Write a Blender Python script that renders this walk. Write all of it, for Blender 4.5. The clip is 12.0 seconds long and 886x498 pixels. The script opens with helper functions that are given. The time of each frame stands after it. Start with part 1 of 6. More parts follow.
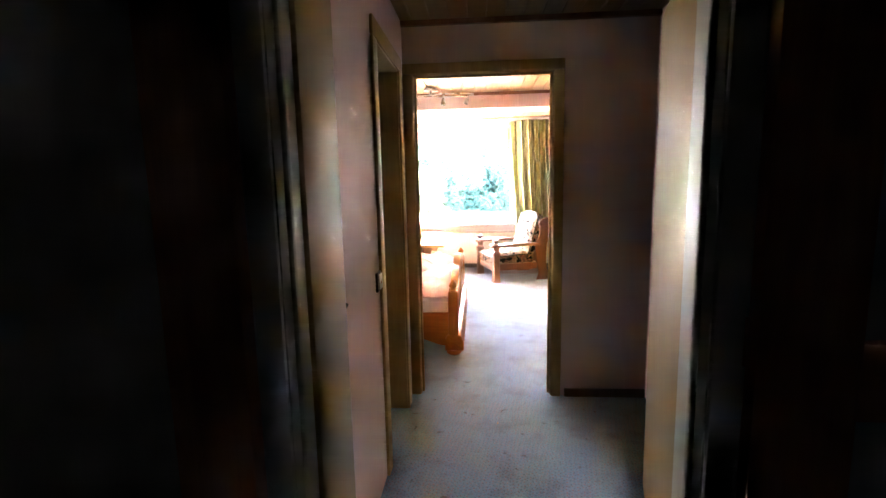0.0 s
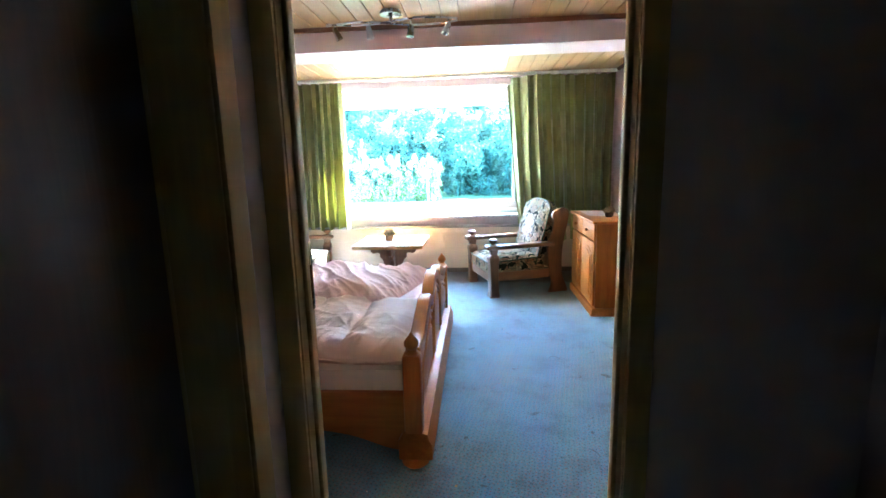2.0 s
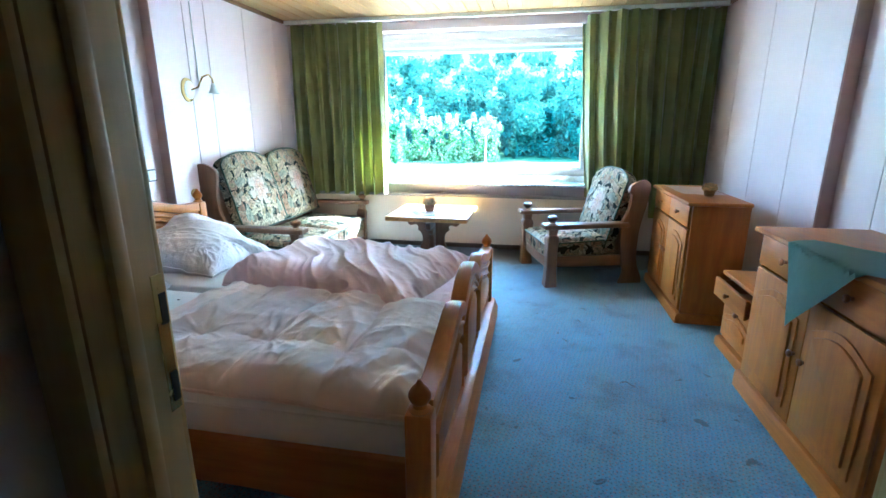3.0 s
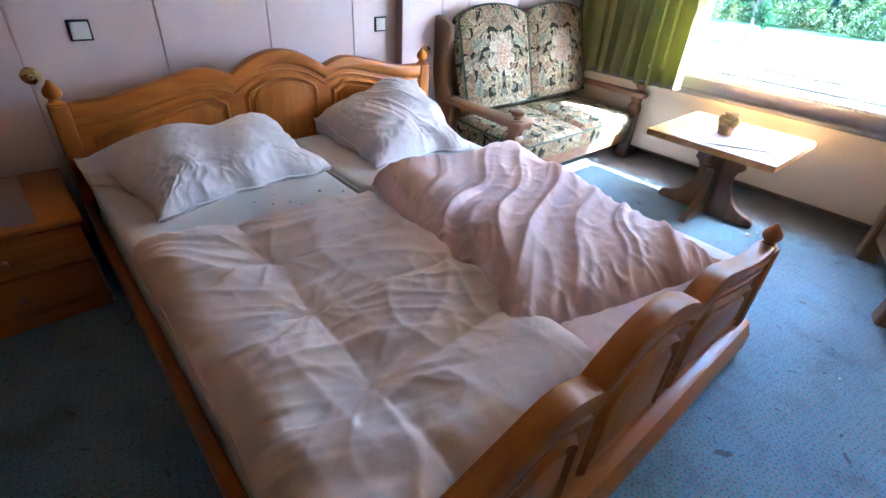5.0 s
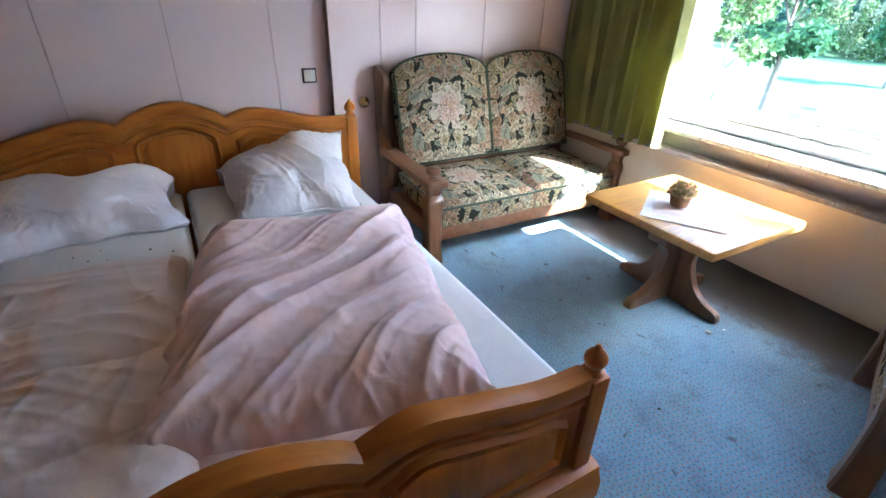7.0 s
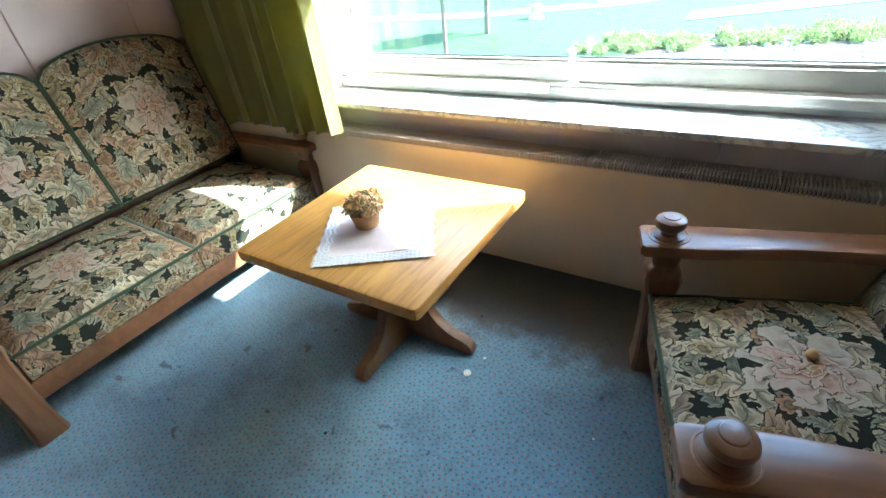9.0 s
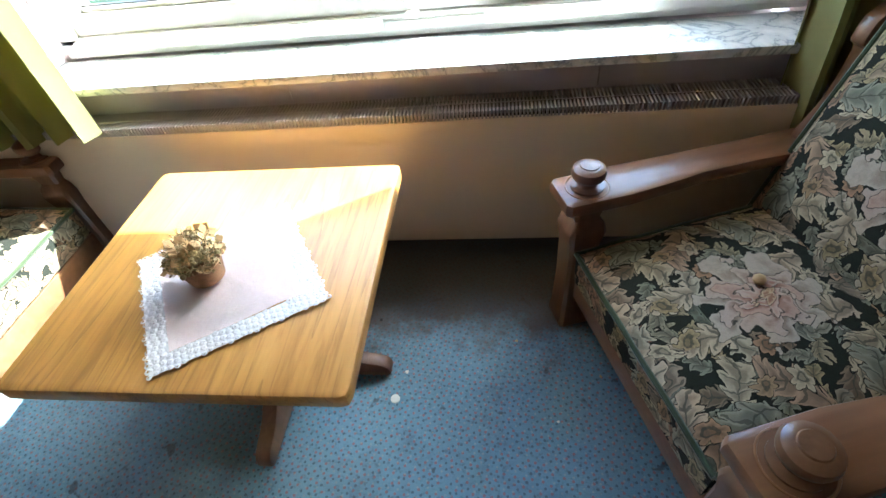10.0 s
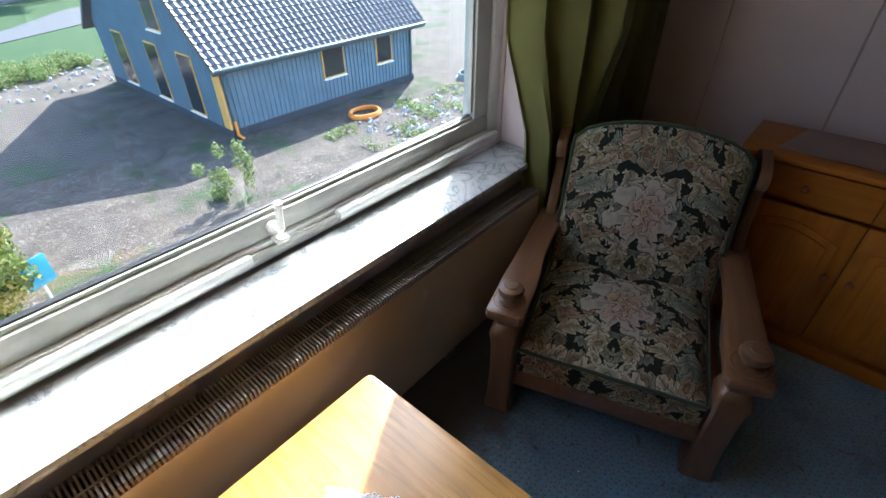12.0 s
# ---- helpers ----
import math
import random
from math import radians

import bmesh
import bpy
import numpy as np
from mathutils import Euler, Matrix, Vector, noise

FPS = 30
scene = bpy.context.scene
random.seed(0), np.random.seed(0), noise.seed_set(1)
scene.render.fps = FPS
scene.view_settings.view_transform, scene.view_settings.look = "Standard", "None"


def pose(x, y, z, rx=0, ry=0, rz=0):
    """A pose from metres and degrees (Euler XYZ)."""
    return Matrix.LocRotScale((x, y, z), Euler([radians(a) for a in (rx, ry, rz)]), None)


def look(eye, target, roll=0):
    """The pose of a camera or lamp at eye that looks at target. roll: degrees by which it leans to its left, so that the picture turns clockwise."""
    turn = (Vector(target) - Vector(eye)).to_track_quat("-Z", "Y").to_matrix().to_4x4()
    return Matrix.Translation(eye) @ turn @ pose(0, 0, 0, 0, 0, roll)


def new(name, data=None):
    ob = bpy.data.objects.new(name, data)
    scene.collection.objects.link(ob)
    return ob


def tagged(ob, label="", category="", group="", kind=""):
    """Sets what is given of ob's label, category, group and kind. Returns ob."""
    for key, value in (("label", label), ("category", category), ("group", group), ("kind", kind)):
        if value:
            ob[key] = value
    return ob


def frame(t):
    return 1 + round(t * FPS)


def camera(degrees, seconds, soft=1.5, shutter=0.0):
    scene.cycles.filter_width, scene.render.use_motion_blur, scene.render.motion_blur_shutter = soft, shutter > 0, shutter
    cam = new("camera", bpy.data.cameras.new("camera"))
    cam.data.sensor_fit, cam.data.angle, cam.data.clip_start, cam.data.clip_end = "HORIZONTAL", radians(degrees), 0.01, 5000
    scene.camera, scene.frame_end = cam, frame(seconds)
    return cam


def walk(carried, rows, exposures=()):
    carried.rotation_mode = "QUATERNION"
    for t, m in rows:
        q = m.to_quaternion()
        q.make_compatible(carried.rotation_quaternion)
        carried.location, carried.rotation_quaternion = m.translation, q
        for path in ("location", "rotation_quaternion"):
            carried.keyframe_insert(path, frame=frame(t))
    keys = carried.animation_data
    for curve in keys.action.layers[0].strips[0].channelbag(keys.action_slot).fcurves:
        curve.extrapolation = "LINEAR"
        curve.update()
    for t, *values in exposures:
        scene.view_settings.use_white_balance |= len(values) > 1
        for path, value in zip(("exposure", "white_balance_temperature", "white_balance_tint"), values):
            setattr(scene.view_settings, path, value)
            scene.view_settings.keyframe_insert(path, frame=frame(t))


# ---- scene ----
cam = camera(86.4, 12.0)
PATH = [
    (0, (0.202, 1.352, 1.384), (0.054, 3.327, 1.1), -1.2),
    (0.5, (0.22, 1.759, 1.371), (0.07, 3.729, 1.061), -1.6),
    (1, (0.263, 2.175, 1.377), (0.131, 4.144, 1.056), -2.1),
    (1.5, (0.283, 2.673, 1.33), (0.142, 4.645, 1.022), -2.2),
    (2, (0.286, 3.126, 1.308), (0.142, 5.09, 0.96), -1.5),
    (2.5, (0.304, 3.537, 1.29), (0.118, 5.487, 0.886), -1.1),
    (3, (0.287, 3.893, 1.29), (-0.081, 5.792, 0.784), -0.1),
    (3.5, (0.222, 4.175, 1.272), (-0.406, 5.954, 0.611), 0.9),
    (3.7, (0.201, 4.275, 1.281), (-0.537, 5.974, 0.527), 1.2),
    (5.3, (0.359, 5.107, 1.387), (-0.951, 6.149, 0.293), 4.3),
    (5.5, (0.415, 5.207, 1.397), (-0.949, 6.171, 0.298), 4.3),
    (6, (0.548, 5.457, 1.412), (-0.942, 6.228, 0.323), 3.8),
    (6.5, (0.594, 5.744, 1.412), (-0.95, 6.495, 0.386), 2.6),
    (7, (0.641, 6.008, 1.422), (-0.878, 6.888, 0.464), 1.9),
    (7.2, (0.662, 6.116, 1.415), (-0.834, 7.062, 0.482), 1.7),
    (8.8, (0.411, 6.99, 1.333), (-0.685, 8.293, 0.285), -6.3),
    (9, (0.349, 7.102, 1.316), (-0.619, 8.456, 0.207), -7.4),
    (9.5, (0.237, 7.298, 1.296), (-0.39, 8.7, 0.015), -8.9),
    (10, (0.015, 7.416, 1.291), (-0.225, 8.806, -0.127), -7.9),
    (10.5, (-0.169, 7.527, 1.287), (-0.029, 8.85, -0.206), -5.3),
    (11, (-0.367, 7.629, 1.355), (0.145, 8.863, -0.132), -3.0),
    (11.5, (-0.608, 7.693, 1.461), (0.311, 8.876, 0.136), -1.4),
    (12, (-0.782, 7.792, 1.575), (0.44, 8.848, 0.397), -0.4),
]
EXPOSURES = [(0.0, 8.6, 6800, 34), (1.0, 8.15, 6400, 24), (1.5, 7.4, 5500, 14), (2.0, 6.85, 4700, 2), (3.0, 6.1, 4200, -11), (3.7, 5.95, 4150, -8), (5.3, 5.7, 4900, 8), (6.5, 5.5, 5000, 8), (7.2, 4.8, 5150, 3), (8.8, 4.4, 5400, -4), (10.5, 4.15, 5600, 3), (11.5, 3.4, 5700, 6), (12.0, 2.8, 5650, 8)]
walk(cam, [(t, look(eye, target, roll)) for t, eye, target, roll in PATH], exposures=EXPOSURES)
# lit by daylight alone: the sun stands to the right behind the window
SUN_TO = Vector((1.03, 0.59, 1.0)).normalized()
world = bpy.data.worlds.new("world")
scene.world = world
world.use_nodes = True
wn = world.node_tree
sky = wn.nodes.new("ShaderNodeTexSky")
sky.sky_type, sky.sun_disc = "NISHITA", False
sky.sun_elevation = math.asin(SUN_TO.z)
sky.sun_rotation = math.atan2(SUN_TO.x, SUN_TO.y)
bg = wn.nodes["Background"]
bg.inputs["Strength"].default_value = 0.15
wn.links.new(sky.outputs["Color"], bg.inputs["Color"])
sun = new("sun", bpy.data.lights.new("sun", "SUN"))
sun.data.energy, sun.data.angle, sun.data.color = 3.0, radians(0.55), (1.0, 0.94, 0.85)
sun.matrix_world = look((20, 20, 30), Vector((20, 20, 30)) - SUN_TO)


# ---- materials ----
def mat(name):
    m = bpy.data.materials.new(name)
    m.use_nodes = True
    return m, m.node_tree, m.node_tree.nodes["Principled BSDF"]


def nod(t, kind, **kw):
    n = t.nodes.new(kind)
    for k, v in kw.items():
        n.inputs[k.replace("_", " ")].default_value = v
    return n


def ramp(t, fac, stops):
    r = t.nodes.new("ShaderNodeValToRGB")
    while len(r.color_ramp.elements) < len(stops):
        r.color_ramp.elements.new(0.5)
    for e, (p, c) in zip(r.color_ramp.elements, stops):
        e.position, e.color = p, (*c, 1)
    t.links.new(fac, r.inputs["Fac"])
    return r.outputs["Color"]


def mixc(t, fac, a, b, how="MIX"):
    m = t.nodes.new("ShaderNodeMix")
    m.data_type, m.blend_type = "RGBA", how
    for sock, v in ((m.inputs[0], fac), (m.inputs[6], a), (m.inputs[7], b)):
        if isinstance(v, bpy.types.NodeSocket):
            t.links.new(v, sock)
        else:
            sock.default_value = v if isinstance(v, (int, float)) else (*v, 1)
    return m.outputs[2]


def mth(t, op, a, b=0.0, c=0.0):
    m = t.nodes.new("ShaderNodeMath")
    m.operation = op
    for sock, v in zip(m.inputs, (a, b, c)):
        if isinstance(v, bpy.types.NodeSocket):
            t.links.new(v, sock)
        else:
            sock.default_value = v
    return m.outputs[0]


def coords(t, scale=(1, 1, 1), which="Object", rot=(0, 0, 0)):
    tc = t.nodes.new("ShaderNodeTexCoord")
    mp = t.nodes.new("ShaderNodeMapping")
    mp.inputs["Scale"].default_value = scale
    mp.inputs["Rotation"].default_value = [radians(a) for a in rot]
    t.links.new(tc.outputs[which], mp.inputs["Vector"])
    return mp.outputs["Vector"]


def noi(t, vec, scale, detail=4.0, rough=0.55, dist=0.0):
    n = nod(t, "ShaderNodeTexNoise", Scale=scale, Detail=detail, Roughness=rough, Distortion=dist)
    t.links.new(vec, n.inputs["Vector"])
    return n


def bump(t, b, height, strength, dist=0.01):
    n = nod(t, "ShaderNodeBump", Strength=strength, Distance=dist)
    t.links.new(height, n.inputs["Height"])
    t.links.new(n.outputs["Normal"], b.inputs["Normal"])


def wood(name, dark, mid, light, rough=0.4, axis="x", knots=0.0, gloss=0.2, grain=26.0, pores=0.0):
    """Wood with long grain, rings and pores along one axis of the object."""
    m, t, b = mat(name)
    s = {"x": (0.09, 1, 1), "y": (1, 0.09, 1), "z": (1, 1, 0.09)}[axis]
    rnd = t.nodes.new("ShaderNodeObjectInfo").outputs["Random"]
    v0 = coords(t, s)
    add = t.nodes.new("ShaderNodeVectorMath")
    add.operation = "ADD"
    comb = t.nodes.new("ShaderNodeCombineXYZ")
    for i in range(3):
        t.links.new(mth(t, "MULTIPLY", rnd, 7.3 + 3 * i), comb.inputs[i])
    t.links.new(v0, add.inputs[0])
    t.links.new(comb.outputs[0], add.inputs[1])
    v = add.outputs[0]
    n1 = noi(t, v, grain, 6, 0.6, 0.5)
    n2 = noi(t, v, 5.0, 3, 0.5, 1.2)
    w = mth(t, "FRACT", mth(t, "MULTIPLY", n2.outputs["Fac"], 9.0))
    ring = mth(t, "MULTIPLY", mth(t, "ABSOLUTE", mth(t, "SUBTRACT", w, 0.5)), 2.0)
    col = ramp(t, n1.outputs["Fac"], [(0.3, dark), (0.5, mid), (0.72, light)])
    col = mixc(t, mth(t, "MULTIPLY", ring, 0.34), col, tuple(0.62 * c for c in mid))
    if pores:
        # cathedral growth lines and short open pores
        k = {"x": (0.05, 1, 1), "y": (1, 0.05, 1), "z": (1, 1, 0.05)}[axis]
        arch = noi(t, coords(t, tuple(2.2 * q for q in k)), 2.6, 2, 0.4, 0.4)
        line = mth(t, "FRACT", mth(t, "MULTIPLY", arch.outputs["Fac"], 26.0))
        streaks = noi(t, coords(t, k), 150.0, 2, 0.6)
        pf = mth(t, "MULTIPLY", ramp(t, line, [(0.0, (1, 1, 1)), (0.35, (0, 0, 0))]), ramp(t, streaks.outputs["Fac"], [(0.40, (0.1, 0.1, 0.1)), (0.56, (1, 1, 1))]))
        col = mixc(t, mth(t, "MULTIPLY", pf, pores), col, tuple(0.30 * c for c in mid))
    if knots:
        kv = nod(t, "ShaderNodeTexVoronoi", Scale=5.0)
        t.links.new(coords(t, tuple(0.6 if q < 1 else 1 for q in s)), kv.inputs["Vector"])
        kf = ramp(t, kv.outputs["Distance"], [(0.0, (1, 1, 1)), (0.10, (0.6, 0.6, 0.6)), (0.17, (0, 0, 0))])
        col = mixc(t, mth(t, "MULTIPLY", kf, knots), col, tuple(0.3 * c for c in mid))
    big = noi(t, coords(t), 2.2, 3)
    col = mixc(t, 0.35, col, ramp(t, big.outputs["Fac"], [(0.3, tuple(0.7 * c for c in mid)), (0.7, light)]), "MIX")
    t.links.new(col, b.inputs["Base Color"])
    t.links.new(mth(t, "MULTIPLY_ADD", n1.outputs["Fac"], 0.25, rough - 0.1), b.inputs["Roughness"])
    b.inputs["Coat Weight"].default_value = gloss
    b.inputs["Coat Roughness"].default_value = 0.25
    bump(t, b, mth(t, "ADD", n1.outputs["Fac"], mth(t, "MULTIPLY", ring, 0.3)), 0.12, 0.004)
    return m


def paint(name, col, rough=0.6, var=0.12, scale=3.0, gloss=0.0, fine=90.0, bumpy=0.08, metal=0.0):
    """Painted or plain surface with faint blotches, fine relief and wear."""
    m, t, b = mat(name)
    v = coords(t)
    n1, n2 = noi(t, v, scale, 5), noi(t, v, fine, 3)
    c = ramp(t, n1.outputs["Fac"], [(0.25, tuple(x * (1 - var) for x in col)), (0.75, tuple(min(1, x * (1 + var * 0.5)) for x in col))])
    c = mixc(t, mth(t, "MULTIPLY", n2.outputs["Fac"], var), c, tuple(0.55 * x for x in col))
    t.links.new(c, b.inputs["Base Color"])
    t.links.new(mth(t, "MULTIPLY_ADD", n1.outputs["Fac"], 0.2, rough - 0.1), b.inputs["Roughness"])
    b.inputs["Coat Weight"].default_value, b.inputs["Metallic"].default_value = gloss, metal
    bump(t, b, n2.outputs["Fac"], bumpy, 0.003)
    return m


def fabric(name, col, rough=0.9, weave=700.0, var=0.12, sheen=0.3, wrinkle=0.0, through_light=0.0, creases=0.0):
    m, t, b = mat(name)
    v = coords(t)
    n1 = noi(t, v, 3.5, 4)
    n2 = noi(t, v, weave, 2)
    c = ramp(t, n1.outputs["Fac"], [(0.3, tuple(x * (1 - var) for x in col)), (0.7, tuple(min(1, x * (1 + var * 0.4)) for x in col))])
    c = mixc(t, mth(t, "MULTIPLY", n2.outputs["Fac"], 0.22), c, tuple(0.6 * x for x in col))
    t.links.new(c, b.inputs["Base Color"])
    b.inputs["Roughness"].default_value = rough
    b.inputs["Sheen Weight"].default_value = sheen
    h = n2.outputs["Fac"]
    if wrinkle:
        n3 = noi(t, v, 9.0, 5, 0.55, 1.5)
        n4 = noi(t, v, 17.0, 3, 0.5, 2.2)
        crease = mth(t, "SUBTRACT", 1.0, mth(t, "MULTIPLY", mth(t, "ABSOLUTE", mth(t, "SUBTRACT", n4.outputs["Fac"], 0.5)), 7.0))
        sharp = mth(t, "MULTIPLY", mth(t, "POWER", mth(t, "MAXIMUM", crease, 0.0), 2.0), 0.045 * wrinkle)
        h = mth(t, "ADD", mth(t, "MULTIPLY", h, 0.05), mth(t, "ADD", sharp, mth(t, "MULTIPLY", n3.outputs["Fac"], wrinkle)))
        bump(t, b, h, 0.6, 0.02)
    else:
        bump(t, b, h, 0.25, 0.002)
    if through_light:
        b.inputs["Transmission Weight"].default_value = 0.0
        tr = t.nodes.new("ShaderNodeBsdfTranslucent")
        t.links.new(c, tr.inputs["Color"])
        mx = t.nodes.new("ShaderNodeMixShader")
        mx.inputs[0].default_value = through_light
        t.links.new(b.outputs[0], mx.inputs[1])
        t.links.new(tr.outputs[0], mx.inputs[2])
        t.links.new(mx.outputs[0], t.nodes["Material Output"].inputs["Surface"])
    return m


def tapestry():
    """Woven floral upholstery: pale scrolled leaves and roses on a near-black green ground."""
    m, t, b = mat("floral_tapestry")
    uv = t.nodes.new("ShaderNodeUVMap").outputs["UV"]

    def vec(op, a, bb=None, k=None):
        n = t.nodes.new("ShaderNodeVectorMath")
        n.operation = op
        for sock, v in ((n.inputs[0], a), (n.inputs[1], bb)):
            if isinstance(v, bpy.types.NodeSocket):
                t.links.new(v, sock)
            elif v is not None:
                sock.default_value = v
        if k is not None:
            n.inputs["Scale"].default_value = k
        return n.outputs[0]

    su = t.nodes.new("ShaderNodeSeparateXYZ")
    t.links.new(uv, su.inputs[0])
    half = t.nodes.new("ShaderNodeCombineXYZ")
    t.links.new(su.outputs[0], half.inputs[0])
    t.links.new(mth(t, "ABSOLUTE", su.outputs[1]), half.inputs[1])
    half = half.outputs[0]
    w1 = vec("SUBTRACT", noi(t, half, 9.0, 2, 0.5).outputs["Color"], (0.5, 0.5, 0.5))
    w2 = vec("SUBTRACT", noi(t, half, 30.0, 2, 0.5).outputs["Color"], (0.5, 0.5, 0.5))
    v = vec("ADD", half, vec("ADD", vec("SCALE", w1, None, 0.07), vec("SCALE", w2, None, 0.03)))
    col = mixc(t, noi(t, uv, 40.0, 2).outputs["Fac"], (0.006, 0.008, 0.006), (0.018, 0.021, 0.016))
    streak = noi(t, uv, 170.0, 2).outputs["Fac"]

    def layer(col, scale, off, turn, keep, pal, flower):
        """Scattered motifs, one to a cell: a lobed curling leaf, or a small ringed blossom."""
        vv = vec("ADD", v, (off, off * 0.7, 0.0))
        vo = nod(t, "ShaderNodeTexVoronoi", Scale=scale, Randomness=0.75)
        vo.voronoi_dimensions = "2D"
        t.links.new(vv, vo.inputs["Vector"])
        sep = t.nodes.new("ShaderNodeSeparateColor")
        t.links.new(vo.outputs["Color"], sep.inputs[0])
        sx = t.nodes.new("ShaderNodeSeparateXYZ")
        t.links.new(vec("SCALE", vec("SUBTRACT", vv, vo.outputs["Position"]), None, scale), sx.inputs[0])
        x0, y0 = sx.outputs[0], sx.outputs[1]
        r = mth(t, "SQRT", mth(t, "ADD", mth(t, "MULTIPLY", x0, x0), mth(t, "MULTIPLY", y0, y0)))
        th = mth(t, "ADD", mth(t, "ARCTAN2", y0, x0), mth(t, "MULTIPLY_ADD", sep.outputs[2], 6.28, turn))
        if flower:
            edge = mth(t, "MULTIPLY_ADD", mth(t, "ABSOLUTE", mth(t, "COSINE", mth(t, "MULTIPLY", th, 3.5))), 0.13, 0.27)
            d = mth(t, "SUBTRACT", edge, r)
            dark = mth(t, "LESS_THAN", mth(t, "ABSOLUTE", mth(t, "SUBTRACT", r, 0.15)), 0.035)
        else:
            th = mth(t, "ADD", th, mth(t, "MULTIPLY", r, mth(t, "MULTIPLY_ADD", sep.outputs[0], 4.4, -2.2)))
            x = mth(t, "MULTIPLY", r, mth(t, "COSINE", th))
            y = mth(t, "ABSOLUTE", mth(t, "MULTIPLY", r, mth(t, "SINE", th)))
            body = mth(t, "SQRT", mth(t, "MAXIMUM", mth(t, "SUBTRACT", 1.0, mth(t, "MULTIPLY", mth(t, "MULTIPLY", x, x), 2.2)), 0.0))
            lobe = mth(t, "MULTIPLY_ADD", mth(t, "ABSOLUTE", mth(t, "SINE", mth(t, "MULTIPLY_ADD", x, 10.5, mth(t, "MULTIPLY", y, -11.0)))), 0.52, 0.48)
            d = mth(t, "SUBTRACT", mth(t, "MULTIPLY", mth(t, "MULTIPLY", body, lobe), 0.36), y)
            side = mth(t, "FRACT", mth(t, "MULTIPLY_ADD", x, 3.0, mth(t, "MULTIPLY", y, -1.6)))
            dark = mth(t, "MAXIMUM", mth(t, "LESS_THAN", y, 0.018), mth(t, "MULTIPLY", mth(t, "LESS_THAN", side, 0.13), mth(t, "GREATER_THAN", d, 0.05)))
        pale = ramp(t, sep.outputs[1], [(k / 4, c) for k, c in enumerate(pal)])
        tone = ramp(t, d, [(0.0, (1.0, 1.0, 1.0)), (0.06, (0.92, 0.92, 0.92)), (0.22, (0.5, 0.5, 0.5))])
        c = mixc(t, 1.0, pale, tone, "MULTIPLY")
        c = mixc(t, mth(t, "MULTIPLY", streak, 0.42), c, (0.12, 0.10, 0.065))
        c = mixc(t, mth(t, "MULTIPLY", dark, 0.7), c, (0.05, 0.055, 0.04))
        keepf = mth(t, "GREATER_THAN", sep.outputs[0 if flower else 1], keep)
        col = mixc(t, mth(t, "MULTIPLY", mth(t, "GREATER_THAN", d, -0.03), keepf), col, (0.007, 0.009, 0.007))
        return mixc(t, mth(t, "MULTIPLY", mth(t, "GREATER_THAN", d, 0.0), keepf), col, c)

    sage, cream, tan, grey, rust = (0.16, 0.18, 0.12), (0.68, 0.58, 0.40), (0.46, 0.35, 0.18), (0.34, 0.34, 0.25), (0.44, 0.24, 0.14)
    col = layer(col, 16.0, 0.0, 0.0, 0.20, (sage, tan, grey, sage, rust), False)
    col = layer(col, 11.5, 2.3, 1.0, 0.20, (grey, tan, cream, grey, rust), False)
    col = layer(col, 8.6, 5.1, 2.2, 0.30, (tan, cream, rust, cream, grey), False)
    col = layer(col, 15.0, 7.7, 0.5, 0.64, (cream, tan, rust, tan, cream), True)
    # the great blossom in the middle: long pointed outer petals, folded rose within
    warped = vec("ADD", uv, vec("ADD", vec("SCALE", w1, None, 0.16), vec("SCALE", w2, None, 0.07)))
    sx = t.nodes.new("ShaderNodeSeparateXYZ")
    t.links.new(warped, sx.inputs[0])
    x, y = sx.outputs[0], sx.outputs[1]
    r = mth(t, "SQRT", mth(t, "ADD", mth(t, "MULTIPLY", x, x), mth(t, "MULTIPLY", y, y)))
    th = mth(t, "ARCTAN2", y, x)
    wob = mth(t, "MULTIPLY", mth(t, "SINE", mth(t, "MULTIPLY_ADD", th, 2.0, 0.8)), 0.35)
    for rad, n, ph, c1, c2 in ((0.146, 7, 0.0, (0.52, 0.45, 0.35), (0.24, 0.19, 0.14)), (0.102, 7, 0.9, (0.54, 0.43, 0.34), (0.26, 0.16, 0.115)), (0.070, 5, 0.2, (0.54, 0.37, 0.28), (0.27, 0.13, 0.09)), (0.048, 5, 1.4, (0.58, 0.44, 0.34), (0.40, 0.20, 0.14)), (0.022, 3, 0.4, (0.62, 0.45, 0.28), (0.32, 0.16, 0.09))):
        lobe = mth(t, "MULTIPLY_ADD", mth(t, "POWER", mth(t, "ABSOLUTE", mth(t, "COSINE", mth(t, "ADD", mth(t, "MULTIPLY_ADD", th, n / 2, ph), wob))), 1.25), 0.56 * rad, 0.44 * rad)
        d = mth(t, "SUBTRACT", lobe, r)
        petal = ramp(t, mth(t, "DIVIDE", d, rad), [(0.0, c1), (0.16, c1), (0.5, c2)])
        petal = mixc(t, mth(t, "MULTIPLY", streak, 0.45), petal, (0.17, 0.12, 0.09))
        col = mixc(t, mth(t, "MULTIPLY", mth(t, "GREATER_THAN", d, -0.0035), 0.85), col, (0.03, 0.032, 0.025))
        col = mixc(t, mth(t, "GREATER_THAN", d, 0.0), col, petal)
    wv = noi(t, uv, 1100.0, 1)
    st = nod(t, "ShaderNodeTexWave", Scale=170.0, Distortion=1.5)
    t.links.new(uv, st.inputs["Vector"])
    col = mixc(t, mth(t, "MULTIPLY", wv.outputs["Fac"], 0.18), col, (0.06, 0.055, 0.045))
    col = mixc(t, mth(t, "MULTIPLY", st.outputs["Fac"], 0.18), col, (0.05, 0.05, 0.04))
    t.links.new(col, b.inputs["Base Color"])
